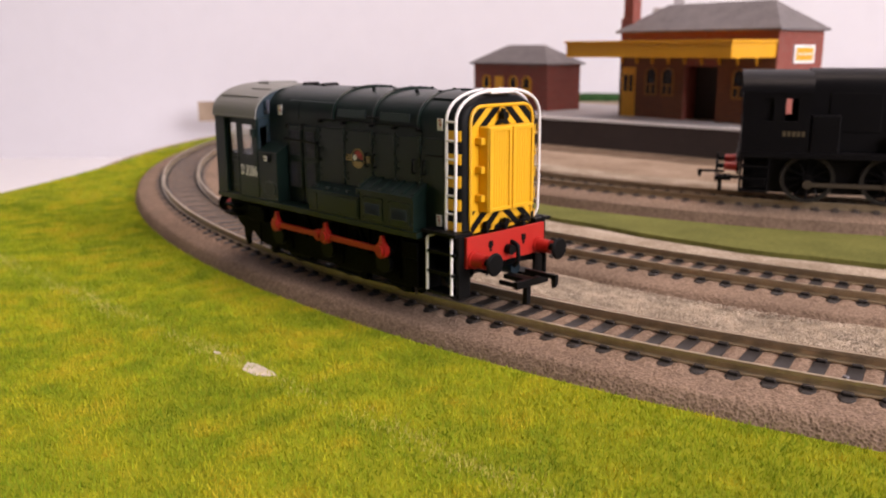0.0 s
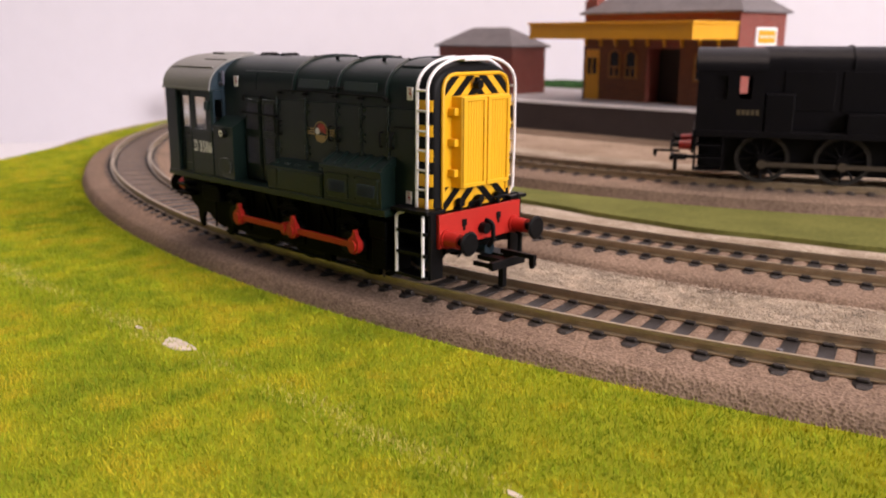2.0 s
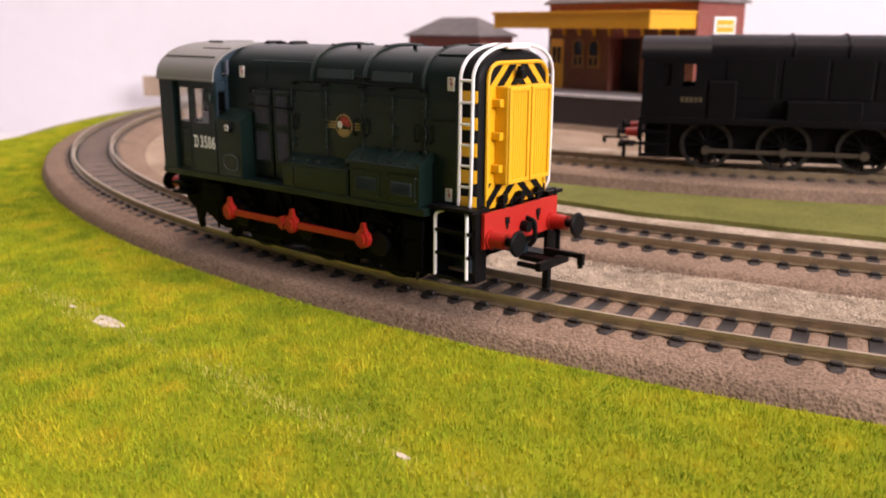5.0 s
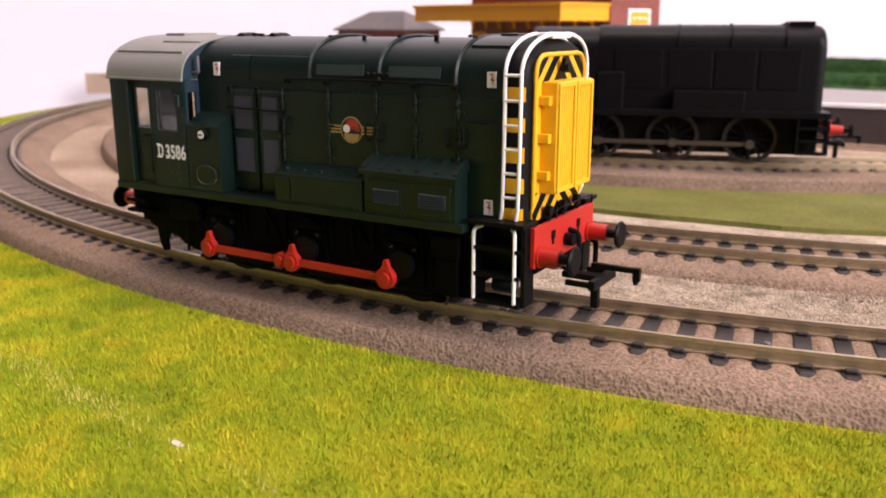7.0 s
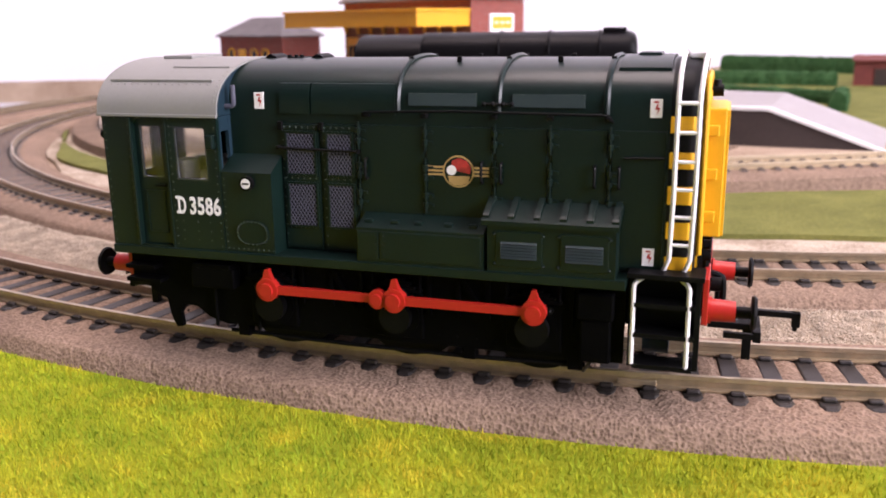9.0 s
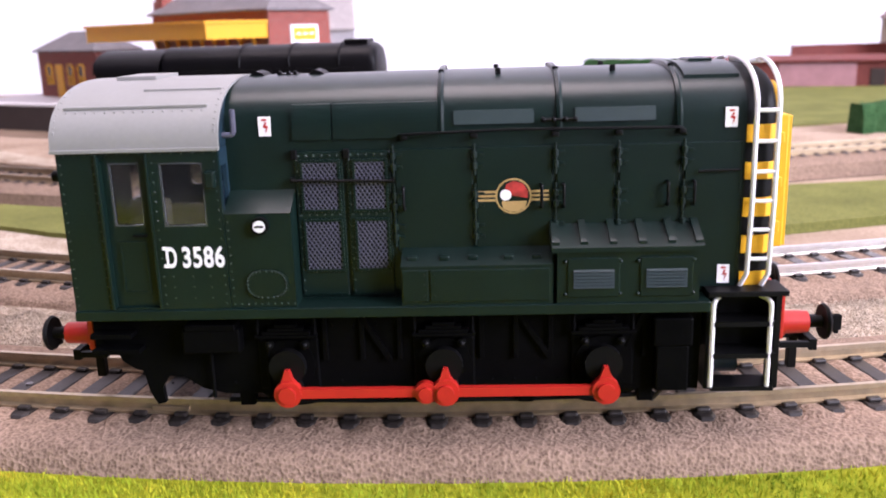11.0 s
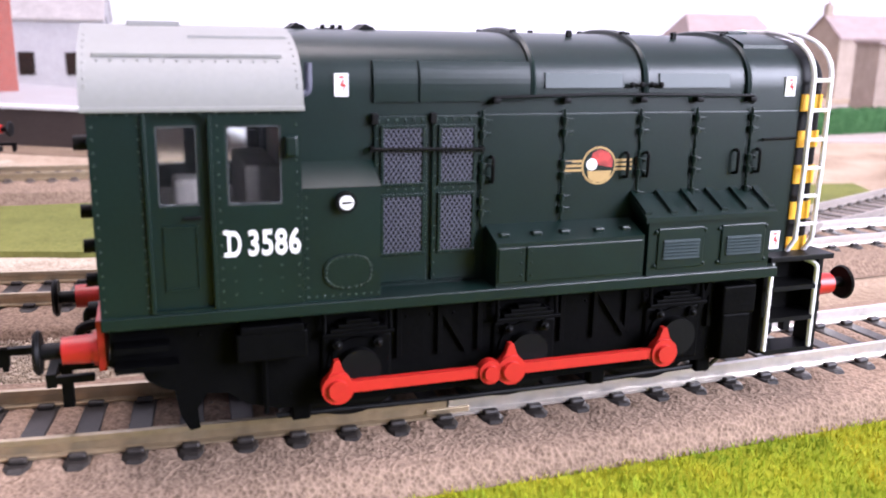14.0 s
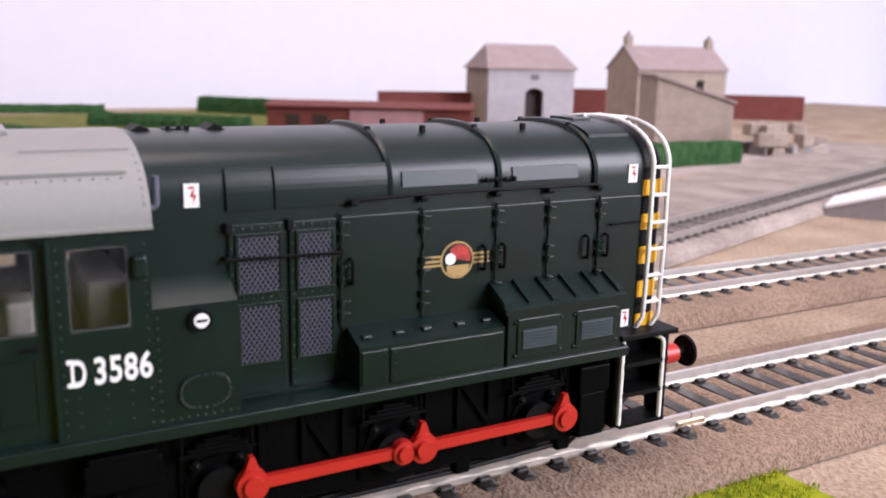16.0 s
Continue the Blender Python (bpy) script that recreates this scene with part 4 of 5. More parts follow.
            part("flash", bm, RED, pl, "red flash mark")
    # ribs over the hood
    for x in (0.4, 16.8, 33.2):
        bm = bmesh.new()
        tube(bm, [(x, y, z) for y, z in arch(13.45, 42.6, 50.6, 2.5, 32)], 0.5, 6)
        P("hood_rib", bm, GREEN, "raised rib over the hood", True)
    for x in (0.4, 8.6, 16.8, 25.0, 33.2):
        for yy in (-6.4, 6.4):
            P("lifting_eye", boxed(x - 0.4, x + 0.4, yy - 0.3, yy + 0.3, 49.2, 50.8, 0.15), BLACK)
    for s in (-1, 1):
        bm = made(tube, [(14.4, s * 13.75, 43.9), (19.2, s * 13.75, 43.9)], 0.2, 6)
        for x in (14.6, 16.0, 17.6, 19.0):
            dome(bm, (x, s * 13.8, 43.9), 0.42, (0, s, 0), 8)
        P("catch", bm, BLACK, "small catch between the shoulder vents")
    bm = bmesh.new()
    for x, w in ((-27.6, 1.4), (-18.6, 1.4)):
        prism(bm, [(x - w, 50.2), (x + w, 50.2), (x + 0.6 * w, 50.75), (x - 0.1, 51.1)], "y", -2.4, 2.4)
    box(bm, -24.6, -21.6, -2.0, 2.0, 50.2, 50.55, 0.1)
    for x in (-24.2, -22.9, -21.9):
        box(bm, x - 0.25, x + 0.25, -2.0, -1.2, 50.4, 50.95, 0.08)
    P("exhaust_stub", bm, BLACK, "black exhaust fittings")
    bm = made(tube, bent([(-30.2, -14.6, 43.0), (-28.4, -14.6, 43.0), (-28.4, -14.6, 46.5)], 0.7), 0.42, 8)
    P("cab_pipe", bm, MESH_GREY, "upright grey pipe by the cab", True)
    # running plate boxes
    for s in (-1, 1):
        Y = lambda a, b: sorted((s * a, s * b))
        bm = bmesh.new()
        prism(bm, [(s * 13.2, 18.6), (s * 17.7, 18.6), (s * 17.7, 32.4), (s * 13.2, 35.0)], "x", -29.95, -20.6)
        locker = P("locker", bm, GREEN, "green locker with a round gauge")
        bm = bmesh.new()
        cyl(bm, (-24.9, s * 17.6, 30.7), (-24.9, s * 18.5, 30.7), 1.25, seg=20)
        g = part("gauge", bm, BLACK, locker, "round gauge", True)
        bm = made(cyl, (-24.9, s * 18.4, 30.7), (-24.9, s * 18.6, 30.7), 0.85, seg=20)
        part("dial", bm, WHITE, g, "white dial")
        bm = made(box, -25.5, -24.3, *Y(18.6, 18.66), 30.55, 30.85)
        part("needle", bm, BLACK, g)
        bm = bmesh.new()
        k = 28
        ov = lambda f: [(-24.6 + 3.0 * f * math.copysign(abs(math.cos(t)) ** 0.8, math.cos(t)), 22.2 + 2.1 * f * math.copysign(abs(math.sin(t)) ** 0.8, math.sin(t))) for t in (2 * math.pi * q / k for q in range(k))]
        prism(bm, ov(1.0), "y", *Y(17.6, 17.95))
        part("oval_cover", bm, GREEN, locker, "riveted oval cover")
        bm = bmesh.new()
        for x, z in ov(0.92):
            dome(bm, (x, s * 17.95, z), 0.17, (0, s, 0))
        part("rivets", bm, RIVET, locker)
        bm = bmesh.new()
        for x in np.arange(-29.4, -20.8, 0.95):
            dome(bm, (x, s * 17.7, 19.3), 0.15, (0, s, 0))
        for z in np.arange(19.3, 32, 1.2):
            dome(bm, (-29.5, s * 17.7, z), 0.15, (0, s, 0))
        part("rivets", bm, RIVET, locker)
        bm = bmesh.new()
        prism(bm, [(s * 13.2, 18.6), (s * 17.9, 18.6), (s * 17.9, 24.4), (s * 13.2, 26.2)], "x", -5.6, 15.6)
        b1 = P("battery_box", bm, GREEN, "long low green battery box with sloping lid")
        bm = bmesh.new()
        box(bm, -1.5, 15.2, *Y(17.8, 18.15), 19.3, 23.9, 0.12)
        box(bm, -5.4, -1.8, *Y(17.8, 18.1), 19.3, 23.9, 0.12)
        for x in (-4.0, 0.5, 4.5, 9.5, 13.5):
            box(bm, x - 0.7, x + 0.7, *Y(15.7, 16.7), 24.8, 25.5, 0.2)
        for z in (20.2, 21.8, 23.2):
            dome(bm, (-2.3, s * 18.1, z), 0.17, (0, s, 0))
            dome(bm, (-0.9, s * 18.15, z), 0.17, (0, s, 0))
        part("box_door", bm, GREEN, b1)
        bm = bmesh.new()
        prism(bm, [(s * 13.2, 18.6), (s * 17.9, 18.6), (s * 17.9, 26.2), (s * 13.2, 28.0)], "x", 16.2, 35.8)
        b2 = P("compressor_box", bm, GREEN, "tall green box with louvres and a ribbed lid")
        bm = bmesh.new()
        prism(bm, [(s * 13.4, 27.9), (s * 18.5, 26.1), (s * 18.5, 26.8), (s * 13.4, 29.3)], "x", 15.4, 36.2)
        part("lid", bm, GREEN, b2, "sloping lid")
        for x in (16.0, 19.9, 23.9, 27.9, 31.9, 35.6):
            bm = bmesh.new()
            prism(bm, [(s * 13.6, 28.9), (s * 17.9, 26.9), (s * 17.9, 27.5), (s * 17.4, 27.8), (s * 13.6, 29.75)], "x", x - 0.5, x + 0.5)
            part("lid_rib", bm, GREEN, b2)
        for x0, x1 in ((18.4, 24.0), (28.4, 34.0)):
            bm = made(box, x0 - 0.8, x1 + 0.8, *Y(17.8, 18.15), 19.6, 25.2, 0.12)
            part("box_door", bm, GREEN, b2)
            for q in range(6):
                z = 21.0 + q * 0.46
                bm = bmesh.new()
                prism(bm, [(s * 18.05, z), (s * 18.5, z), (s * 18.1, z + 0.34), (s * 18.05, z + 0.34)], "x", x0, x1)
                part("louvre", bm, LOUVRE, b2)
            bm = bmesh.new()
            for x in (x0 - 1.1, x1 + 0.9):
                for z in (20.0, 24.7):
                    dome(bm, (x, s * 18.0, z), 0.32, (0, s, 0), 8)
            part("bolt", bm, GREEN, b2)
    P("running_plate", boxed(-52.6, 37.4, -18.3, 18.3, 17.2, 18.7, 0.15), GREEN, "green running plate edge")
    # crest and number
    y = -13.62
    bm = made(cyl, (10.4, y + 0.1, 33.3), (10.4, y - 0.06, 33.3), 2.55, seg=32)
    crest = P("crest", bm, GOLD, "round gold, red and white crest transfer")
    bm = bmesh.new()
    for x0, x1 in ((5.4, 7.9), (12.9, 15.4)):
        for z in (32.75, 33.35, 33.95):
            box(bm, x0, x1, y - 0.05, y + 0.1, z - 0.16, z + 0.16)
    part("crest_bars", bm, GOLD, crest, "gold bars beside the crest")
    bm = made(cyl, (10.4, y, 33.3), (10.4, y - 0.09, 33.3), 2.3, seg=32)
    part("crest_field", bm, GREEN, crest)
    bm = bmesh.new()
    prism(bm, [(10.2, 33.4), (12.3, 33.0), (12.5, 34.0), (11.7, 35.1), (10.4, 35.5), (9.4, 35.0), (9.2, 34.2)], "y", y - 0.13, y)
    part("crest_lion", bm, CREST_RED, crest, "red shape on the crest")
    bm = made(cyl, (9.3, y, 33.5), (9.3, y - 0.16, 33.5), 0.8, seg=16)
    part("crest_wheel", bm, WHITE, crest, "white disc on the crest")
    bm = bmesh.new()
    prism(bm, [(8.9, 31.6), (9.8, 31.1), (11.0, 31.1), (12.0, 31.6), (12.3, 32.6), (8.7, 32.6)], "y", y - 0.14, y)
    part("crest_base", bm, GOLD, crest)
    for text, x in (("D", -38.65), ("3", -36.35), ("5", -34.79), ("8", -33.23), ("6", -31.67)):
        lettering(text, 4.1 * MM, root, WHITE, pose(x * MM, -18.0 * MM, 25.0 * MM, 90, 0, 0) @ Matrix.Diagonal((0.54 if text == "D" else 0.70, 1, 1, 1)), 1.05, 0.0001, label="white running number D 3586")
    for z in (25.0, 27.55):
        P("number_serif", boxed(-38.95, -38.25, -18.06, -17.85, z - 0.06, z + 0.42), WHITE)
    # underframe
    for s in (-1, 1):
        Y = lambda a, b: sorted((s * a, s * b))
        bm = bmesh.new()
        prism(bm, [(-52.0, 17.2), (-52.0, 11.5), (-49.0, 11.5), (-48.2, 9.6), (-46.5, 8.4), (-45.2, 8.0), (-44.6, 4.6), (-43.6, 2.6), (-42.4, 2.8), (-42.6, 5.4), (-41.4, 7.2), (-39.0, 7.0), (-36.5, 5.2), (-33.0, 4.2), (37.0, 4.2), (37.2, 17.2)], "y", *Y(13.4, 14.4))
        fr = P("side_frame", bm, FRAME_BLACK, "black outside frame plate")
        bm = bmesh.new()
        for x in (-17.5, -12, -6.5, 5.5, 10.5, 15.5, 29.0, 33.0):
            box(bm, x - 0.35, x + 0.35, *Y(14.3, 15.0), 9.5, 17.2, 0.08)
        box(bm, -45, 37, *Y(14.3, 15.4), 16.2, 17.2)
        for x in (-23, 0, 23):
            cyl(bm, (x, s * 14.3, 9), (x, s * 15.2, 9), 3.9, seg=20)
            box(bm, x - 4.5, x + 4.5, *Y(14.3, 14.9), 5.0, 13.0, 0.3)
        for x in np.arange(-42, 36, 3.2):
            dome(bm, (x, s * 14.4, 14.8), 0.22, (0, s, 0))
            dome(bm, (x + 1, s * 14.4, 6.0), 0.22, (0, s, 0))
        part("frame_ribs", bm, FRAME_BLACK, fr)
        bm = bmesh.new()
        box(bm, -38, -29.5, *Y(14.4, 17.0), 11.5, 15.2, 0.3)
        box(bm, -37.5, -30, *Y(14.4, 17.2), 15.0, 16.0, 0.2)
        for x in (-34.5, -26):
            tube(bm, [(x, s * 15.2, 11.5), (x, s * 15.2, 4.0)], 0.3, 6)
        part("frame_tank", bm, FRAME_BLACK, fr)
        bm = made(tube, [(-33, s * 13.0, 2.6), (-12, s * 13.0, 2.2), (11, s * 13.0, 2.2), (31, s * 13.0, 2.8)], 0.4, 8)
        part("brake_rod", bm, BLACK, fr, "black brake rod under the wheels", True)
        for x in (-23, 0, 23):
            bm = bmesh.new()
            for k in range(4):
                box(bm, x - 4.6 + k, x + 4.6 - k, *Y(14.9, 16.2), 13.4 + 0.55 * k, 13.9 + 0.55 * k, 0.1)
            part("leaf_spring", bm, FRAME_BLACK, fr, "black leaf spring above the axle")
            for dx in (-4.2, 4.2):
                part("spring_hanger", made(tube, [(x + dx, s * 15.6, 13.5), (x + dx, s * 15.2, 16.6)], 0.3, 8), FRAME_BLACK, fr, "", True)
            for dx in (-2.6, 2.6):
                bm = made(cyl, (x + dx, s * 15.0, 12.2), (x + dx, s * 15.9, 12.2), 0.65, seg=10)
                dome(bm, (x + dx, s * 15.9, 12.2), 0.5, (0, s, 0), 10)
                part("oil_pot", bm, BLACK, fr, "small glossy oil pot", True)
        for x, dx in ((-12.5, 4.0), (10.5, 4.5), (28.6, -3.0)):
            part("frame_brace", made(prism, [(x, 16.2), (x + 0.9, 16.2), (x + dx + 0.9, 9.5), (x + dx, 9.5)], "y", *Y(14.4, 15.0)), FRAME_BLACK, fr)
        for x in (33.2,):
            bm = made(tube, bent([(x, s * 15.0, 12.0), (x, s * 15.0, 6.0), (x - math.copysign(2.5, x), s * 12.6, 1.6)], 1.5), 0.32, 8)
            part("sand_pipe", bm, ROD_GREY, fr, "thin grey sand pipe", True)
        bm = bmesh.new()
        box(bm, 30.0, 35.6, *Y(14.2, 16.6), 11.5, 15.8, 0.3)
        box(bm, 30.5, 35.2, *Y(14.2, 16.2), 4.5, 11.5, 0.3)
        part("sand_box", bm, FRAME_BLACK, fr)
        for x in (-30, 12, 29.5):
            part("brake_block", boxed(x - 1.2, x + 1.2, *Y(12.0, 14.0), 2.0, 6.0, 0.3), FRAME_BLACK, fr)
        bm = bmesh.new()
        box(bm, -51.5, -44.5, *Y(14.4, 17.0), 11.6, 12.3)
        box(bm, -51.5, -45.5, *Y(14.4, 17.0), 14.0, 14.7)
        part("rear_step", bm, FRAME_BLACK, fr, "black rear steps")
        bm = bmesh.new()
        box(bm, 37.4, 48.6, *Y(11.0, 16.8), 18.8, 19.6, 0.1)
        steps = P("front_steps", bm, BLACK, "black front step frame")
        for x in (37.7, 47.4):
            part("step_side", boxed(x, x + 0.8, *Y(11.5, 15.2), 4.4, 18.8), BLACK, steps)
        for z in (4.4, 9.4, 14.2):
            part("tread", boxed(38.5, 47.4, *Y(11.7, 16.2), z, z + 0.7), BLACK, steps)
        bm = made(cyl, (39.6, s * 9.5, 6.6), (43.6, s * 9.5, 6.6), 1.7, seg=16)
        part("air_tank", bm, BLUE_GREEN, steps, "small dark blue air tank behind the steps", True)
        part("step_back", boxed(38.5, 47.4, *Y(11.0, 11.6), 9.0, 18.8), BLACK, steps)
        for x in (38.4, 46.5):
            bm = made(tube, bent([(x, s * 15.9, 5.0), (x, s * 15.9, 17.9), (x + (1.2 if x < 40 else -1.2), s * 14.6, 18.4)], 0.9), 0.36, 8)
            part("handrail", bm, WHITE, steps, "white step handrail", True)
    bm = bmesh.new()
    box(bm, -52, 48, -10.5, 10.5, 9.5, 17.2)
    P("chassis", bm, FRAME_BLACK, "black chassis block")
    bm = made(box, 48.3, 49.2, -13.6, 13.6, 11.3, 18.6, 0.12)
    beam = P("buffer_beam", bm, RED, "red front buffer beam with slots")
    for yy in (-5.8, 5.8):
        bm = made(box, 49.15, 49.4, yy - 0.7, yy + 0.7, 15.3, 16.8)
        box(bm, 49.15, 49.35, yy - 0.35, yy + 0.35, 14.3, 15.4)
        part("slot", bm, BLACK, beam, "black keyhole slot")
    part("draw_hook", made(cyl, (49.1, 0, 14.0), (51.0, 0, 14.0), 1.2, seg=12), BLACK, beam, "black draw hook boss", True)
    for pts in ([(49.2, 1.5, 15.5), (51.2, 1.6, 15.0), (51.4, 1.6, 11.0), (50.2, 1.2, 9.6)], [(49.2, 12.2, 11.5), (50.6, 12.2, 11.0), (50.6, 12.2, 6.0)]):
        part("brake_hose", made(tube, bent(pts, 1.0), 0.55, 8), BLACK, beam, "black brake hose", True)
    bm = made(tube, bent([(49.0, -4, 18.6), (49.0, -4, 20.3), (49.0, 13, 20.3), (49.0, 13, 18.6)], 0.5), 0.18, 6)
    part("wire_rail", bm, BLACK, beam, "thin black wire rail", True)
    for yy in (-6.2, 0.2, 6.6):
        bm = made(cyl, (47.8, yy, 20.4), (49.0, yy, 20.4), 0.95, seg=12)
        cyl(bm, (48.4, yy, 18.5), (48.4, yy, 20.4), 0.5, seg=8)
        part("marker_lamp", bm, BLACK, beam, "small black marker lamp", True)
    bm = made(box, -53.4, -52.5, -13.6, 13.6, 11.0, 17.2, 0.12)
    rear = P("buffer_beam", bm, RED, "red rear buffer beam")
    for pts, rad in (([(-53.4, -4, 14.0), (-56, -4.2, 13.5), (-56.2, -4.2, 9.5), (-54.5, -4.4, 8.8)], 0.7), ([(-53.4, 1.5, 14.5), (-55.4, 1.5, 14.2), (-55.6, 1.5, 10)], 0.5)):
        part("brake_hose", made(tube, bent(pts, 1.0), rad, 8), BLACK, rear, "black brake hose", True)
    part("draw_hook", made(cyl, (-53.4, 0, 14.5), (-55.0, 0, 14.5), 1.1, seg=12), BLACK, rear, "black draw hook boss", True)
    for z in (22, 26, 30, 38):
        yy = -13 if z < 35 else -16
        part("marker_lamp", made(cyl, (-52.5, yy, z), (-54.0, yy, z), 0.8, seg=10), BLACK, rear, "small black marker lamp", True)
    buffers(root, 1, 49.2)
    buffers(root, -1, -53.4)
    for s, x in ((1, 49.2), (-1, -52.0)):
        bm = bmesh.new()
        coupling(bm, s, x)
        P("coupling", bm, BLACK, "black hooked coupling")
    # wheels, cranks and rods
    cranks, rods = [], []
    for x in (-23, 0, 23):
        bm = bmesh.new()
        for yy in (-8.6, 8.6):
            cyl(bm, (0, yy - 1.1, 0), (0, yy + 1.1, 0), 8.95, seg=36)
            cyl(bm, (0, yy + (0.9 if yy < 0 else -0.9), 0), (0, yy + (1.3 if yy < 0 else -1.3), 0), 10.0, seg=36)
        cyl(bm, (0, -15.6, 0), (0, 15.6, 0), 1.2, seg=12)
        for s in (-1, 1):
            Y = sorted((s * 15.3, s * 16.7))
            cyl(bm, (0, Y[0], 0), (0, Y[1], 0), 2.7, seg=20)
            off = (3.51, 0) if s < 0 else (0, 3.51)
            cyl(bm, (off[0], Y[0], off[1]), (off[0], Y[1], off[1]), 1.9, seg=16)
            cyl(bm, (off[0], s * 16.5, off[1]), (off[0], s * 18.4, off[1]), 0.8, seg=12)
        c = P("wheelset", bm, BLACK, "black wheels with outside cranks", True)
        c.location = (x * MM, 0, 9 * MM)
        cranks.append((c, x))
    for s in (-1, 1):
        bm = bmesh.new()
        Y = sorted((s * 17.0, s * 18.0))
        for x0, x1 in ((-23, -2.6), (0, 23)):
            prism(bm, [(x0, -0.72), (x1, -0.66), (x1, 0.66), (x0, 0.72)], "y", *Y)
        for x, r in ((-23, 2.0), (0, 2.0), (23, 2.0), (-2.9, 1.6)):
            cyl(bm, (x, s * 16.9, 0), (x, s * 18.3, 0), r, seg=22)
            cyl(bm, (x, s * 18.3, 0), (x, s * 18.8, 0), r * 0.62, seg=18)
        for x in (-23, 0, 23):
            prism(bm, [(x - 1.7, 0.9), (x + 1.7, 0.9), (x + 0.75, 2.2), (x + 0.5, 3.0), (x + 0.3, 3.6), (x - 0.3, 3.6), (x - 0.5, 3.0), (x - 0.75, 2.2)], "y", *Y)
        r = P("coupling_rod", bm, RED, "bright red coupling rod", True)
        rods.append((r, s))
    return root, cranks, rods


loco, cranks, rods = green_shunter()


# ---- black shunter on the inner track ----
DARK = mat("black_loco_paint", (0.0028, 0.0024, 0.0030), rough=0.45, grain=1500, amount=0.3, stain=150, spec=0.12)
WHEEL_RIM = mat("bare_wheel_rim", (0.045, 0.042, 0.04), rough=0.4, metal=0.8)
ROD_STEEL = mat("dull_rod", (0.09, 0.07, 0.05), rough=0.45, metal=0.6)


def black_shunter(place):
    root = thing("shunting_locomotive", "plain black diesel shunter with spoked wheels standing on the inner track", "locomotive")
    P = lambda name, bm, m, label="", smooth=False, under=None: part(name, bm, m, under or root, label, smooth)
    # Solid black block added inside, standing in for shade behind the rear window.
    cab = P("cab", boxed(-50.8, -41.9, -16.1, 16.1, 17, 40.0), DARK, "black cab, added block as shade behind its rear window hole")
    for s in (-1, 1):
        bm = bmesh.new()
        plate(bm, (-51.5, -45.5, -41.8, -38.0, -34.0, -30.0), (17, 31, 39, 41), ((1, 1), (3, 1)), *sorted((s * 16.2, s * 17.0)))
        part("cab_side", bm, DARK, cab)
    for x in (-51.5, -30.6):
        part("cab_end", boxed(x, x + 0.6, -16.15, 16.15, 17, 31), DARK, cab)
        for y0, y1 in ((-16.15, -14.0), (-6, 6), (14.0, 16.15)):
            part("window_post", boxed(x, x + 0.6, y0, y1, 31.05, 41), DARK, cab)
    bm = bmesh.new()
    prism(bm, arch(17.3, 40.8, 49.0, 2.3) + arch(16.8, 40.8, 48.5, 2.3)[::-1], "x", -52.3, -29.4)
    P("cab_roof", bm, DARK, "black curved cab roof", True)
    bm = bmesh.new()
    a = arch(12.8, 42, 49.6, 2.5, 20)
    ring(bm, [[(x, y * k, 18 + (z - 18) * k) for y, z in a] + [(x, 12.8 * k, 18), (x, -12.8 * k, 18)] for x, k in ((-30, 1), (40.5, 1), (42.2, 0.985), (43.2, 0.95), (43.6, 0.9))])
    P("hood", bm, DARK, "black engine hood", True)
    for x0, x1 in ((-24, -8), (-6, 8), (9, 22), (23, 36)):
        P("hood_door", boxed(x0, x1, -13.1, -12.6, 27, 41, 0.15), DARK)
    for x in (-3, 14, 31):
        bm = made(tube, [(x, y, z) for y, z in arch(12.95, 42, 49.8, 2.5, 24)], 0.4, 6)
        P("hood_rib", bm, DARK)
    P("roof_hatch", boxed(32, 40, -7, 7, 49.0, 50.8, 0.4), DARK)
    for x0, x1, z1 in ((-29.5, -20.5, 33), (-4, 19, 26.5)):
        P("locker", boxed(x0, x1, -17.0, -12.6, 18.5, z1, 0.3), DARK, "black side locker")
    P("running_plate", boxed(-52, 46, -17.4, 17.4, 17.4, 19.6, 0.15), DARK)
    P("chassis", boxed(-50, 44, -7.0, 7.0, 3.2, 16.6), DARK)
    for x0, x1 in ((-51.5, -41.5), (36, 46)):
        bm = bmesh.new()
        for z in (4.5, 9, 13.5):
            box(bm, x0, x1, -16.8, -11.5, z, z + 0.8)
        for x in (x0, x1 - 0.8):
            box(bm, x, x + 0.8, -16.5, -11.5, 4.5, 17)
        P("steps", bm, DARK, "black cab steps")
    for x, s in ((46.0, 1), (-52.4, -1)):
        P("buffer_beam", boxed(x, x + 0.8, -13, 13, 10.5, 17.0, 0.1), RED if s > 0 else DARK)
        buffers(root, s, x + (0.8 if s > 0 else 0))
        bm = bmesh.new()
        coupling(bm, s, x - s * 1.0)
        P("coupling", bm, DARK, "black hooked coupling")
    for x in (-28.8, -3.3, 22.2):
        for y in (-8.6, 8.6):
            bm = bmesh.new()
            n = 40
            ring(bm, [[(x + r * math.cos(2 * math.pi * k / n), yy, 9 + r * math.sin(2 * math.pi * k / n)) for k in range(n)] for r, yy in ((7.6, y - 1.1), (8.95, y - 1.1), (8.95, y + 1.1), (7.6, y + 1.1), (7.6, y - 1.1))], ends=False)
            w = P("wheel", bm, WHEEL_RIM, "spoked driving wheel", True)
            bm = bmesh.new()
            cyl(bm, (x, y - 1.2, 9), (x, y + 1.2, 9), 1.8, seg=14)
            for k in range(12):
                q = 2 * math.pi * k / 12
                tube(bm, [(x + 1.2 * math.cos(q), y - 0.3, 9 + 1.2 * math.sin(q)), (x + 8.2 * math.cos(q), y - 0.3, 9 + 8.2 * math.sin(q))], 0.5, 6)
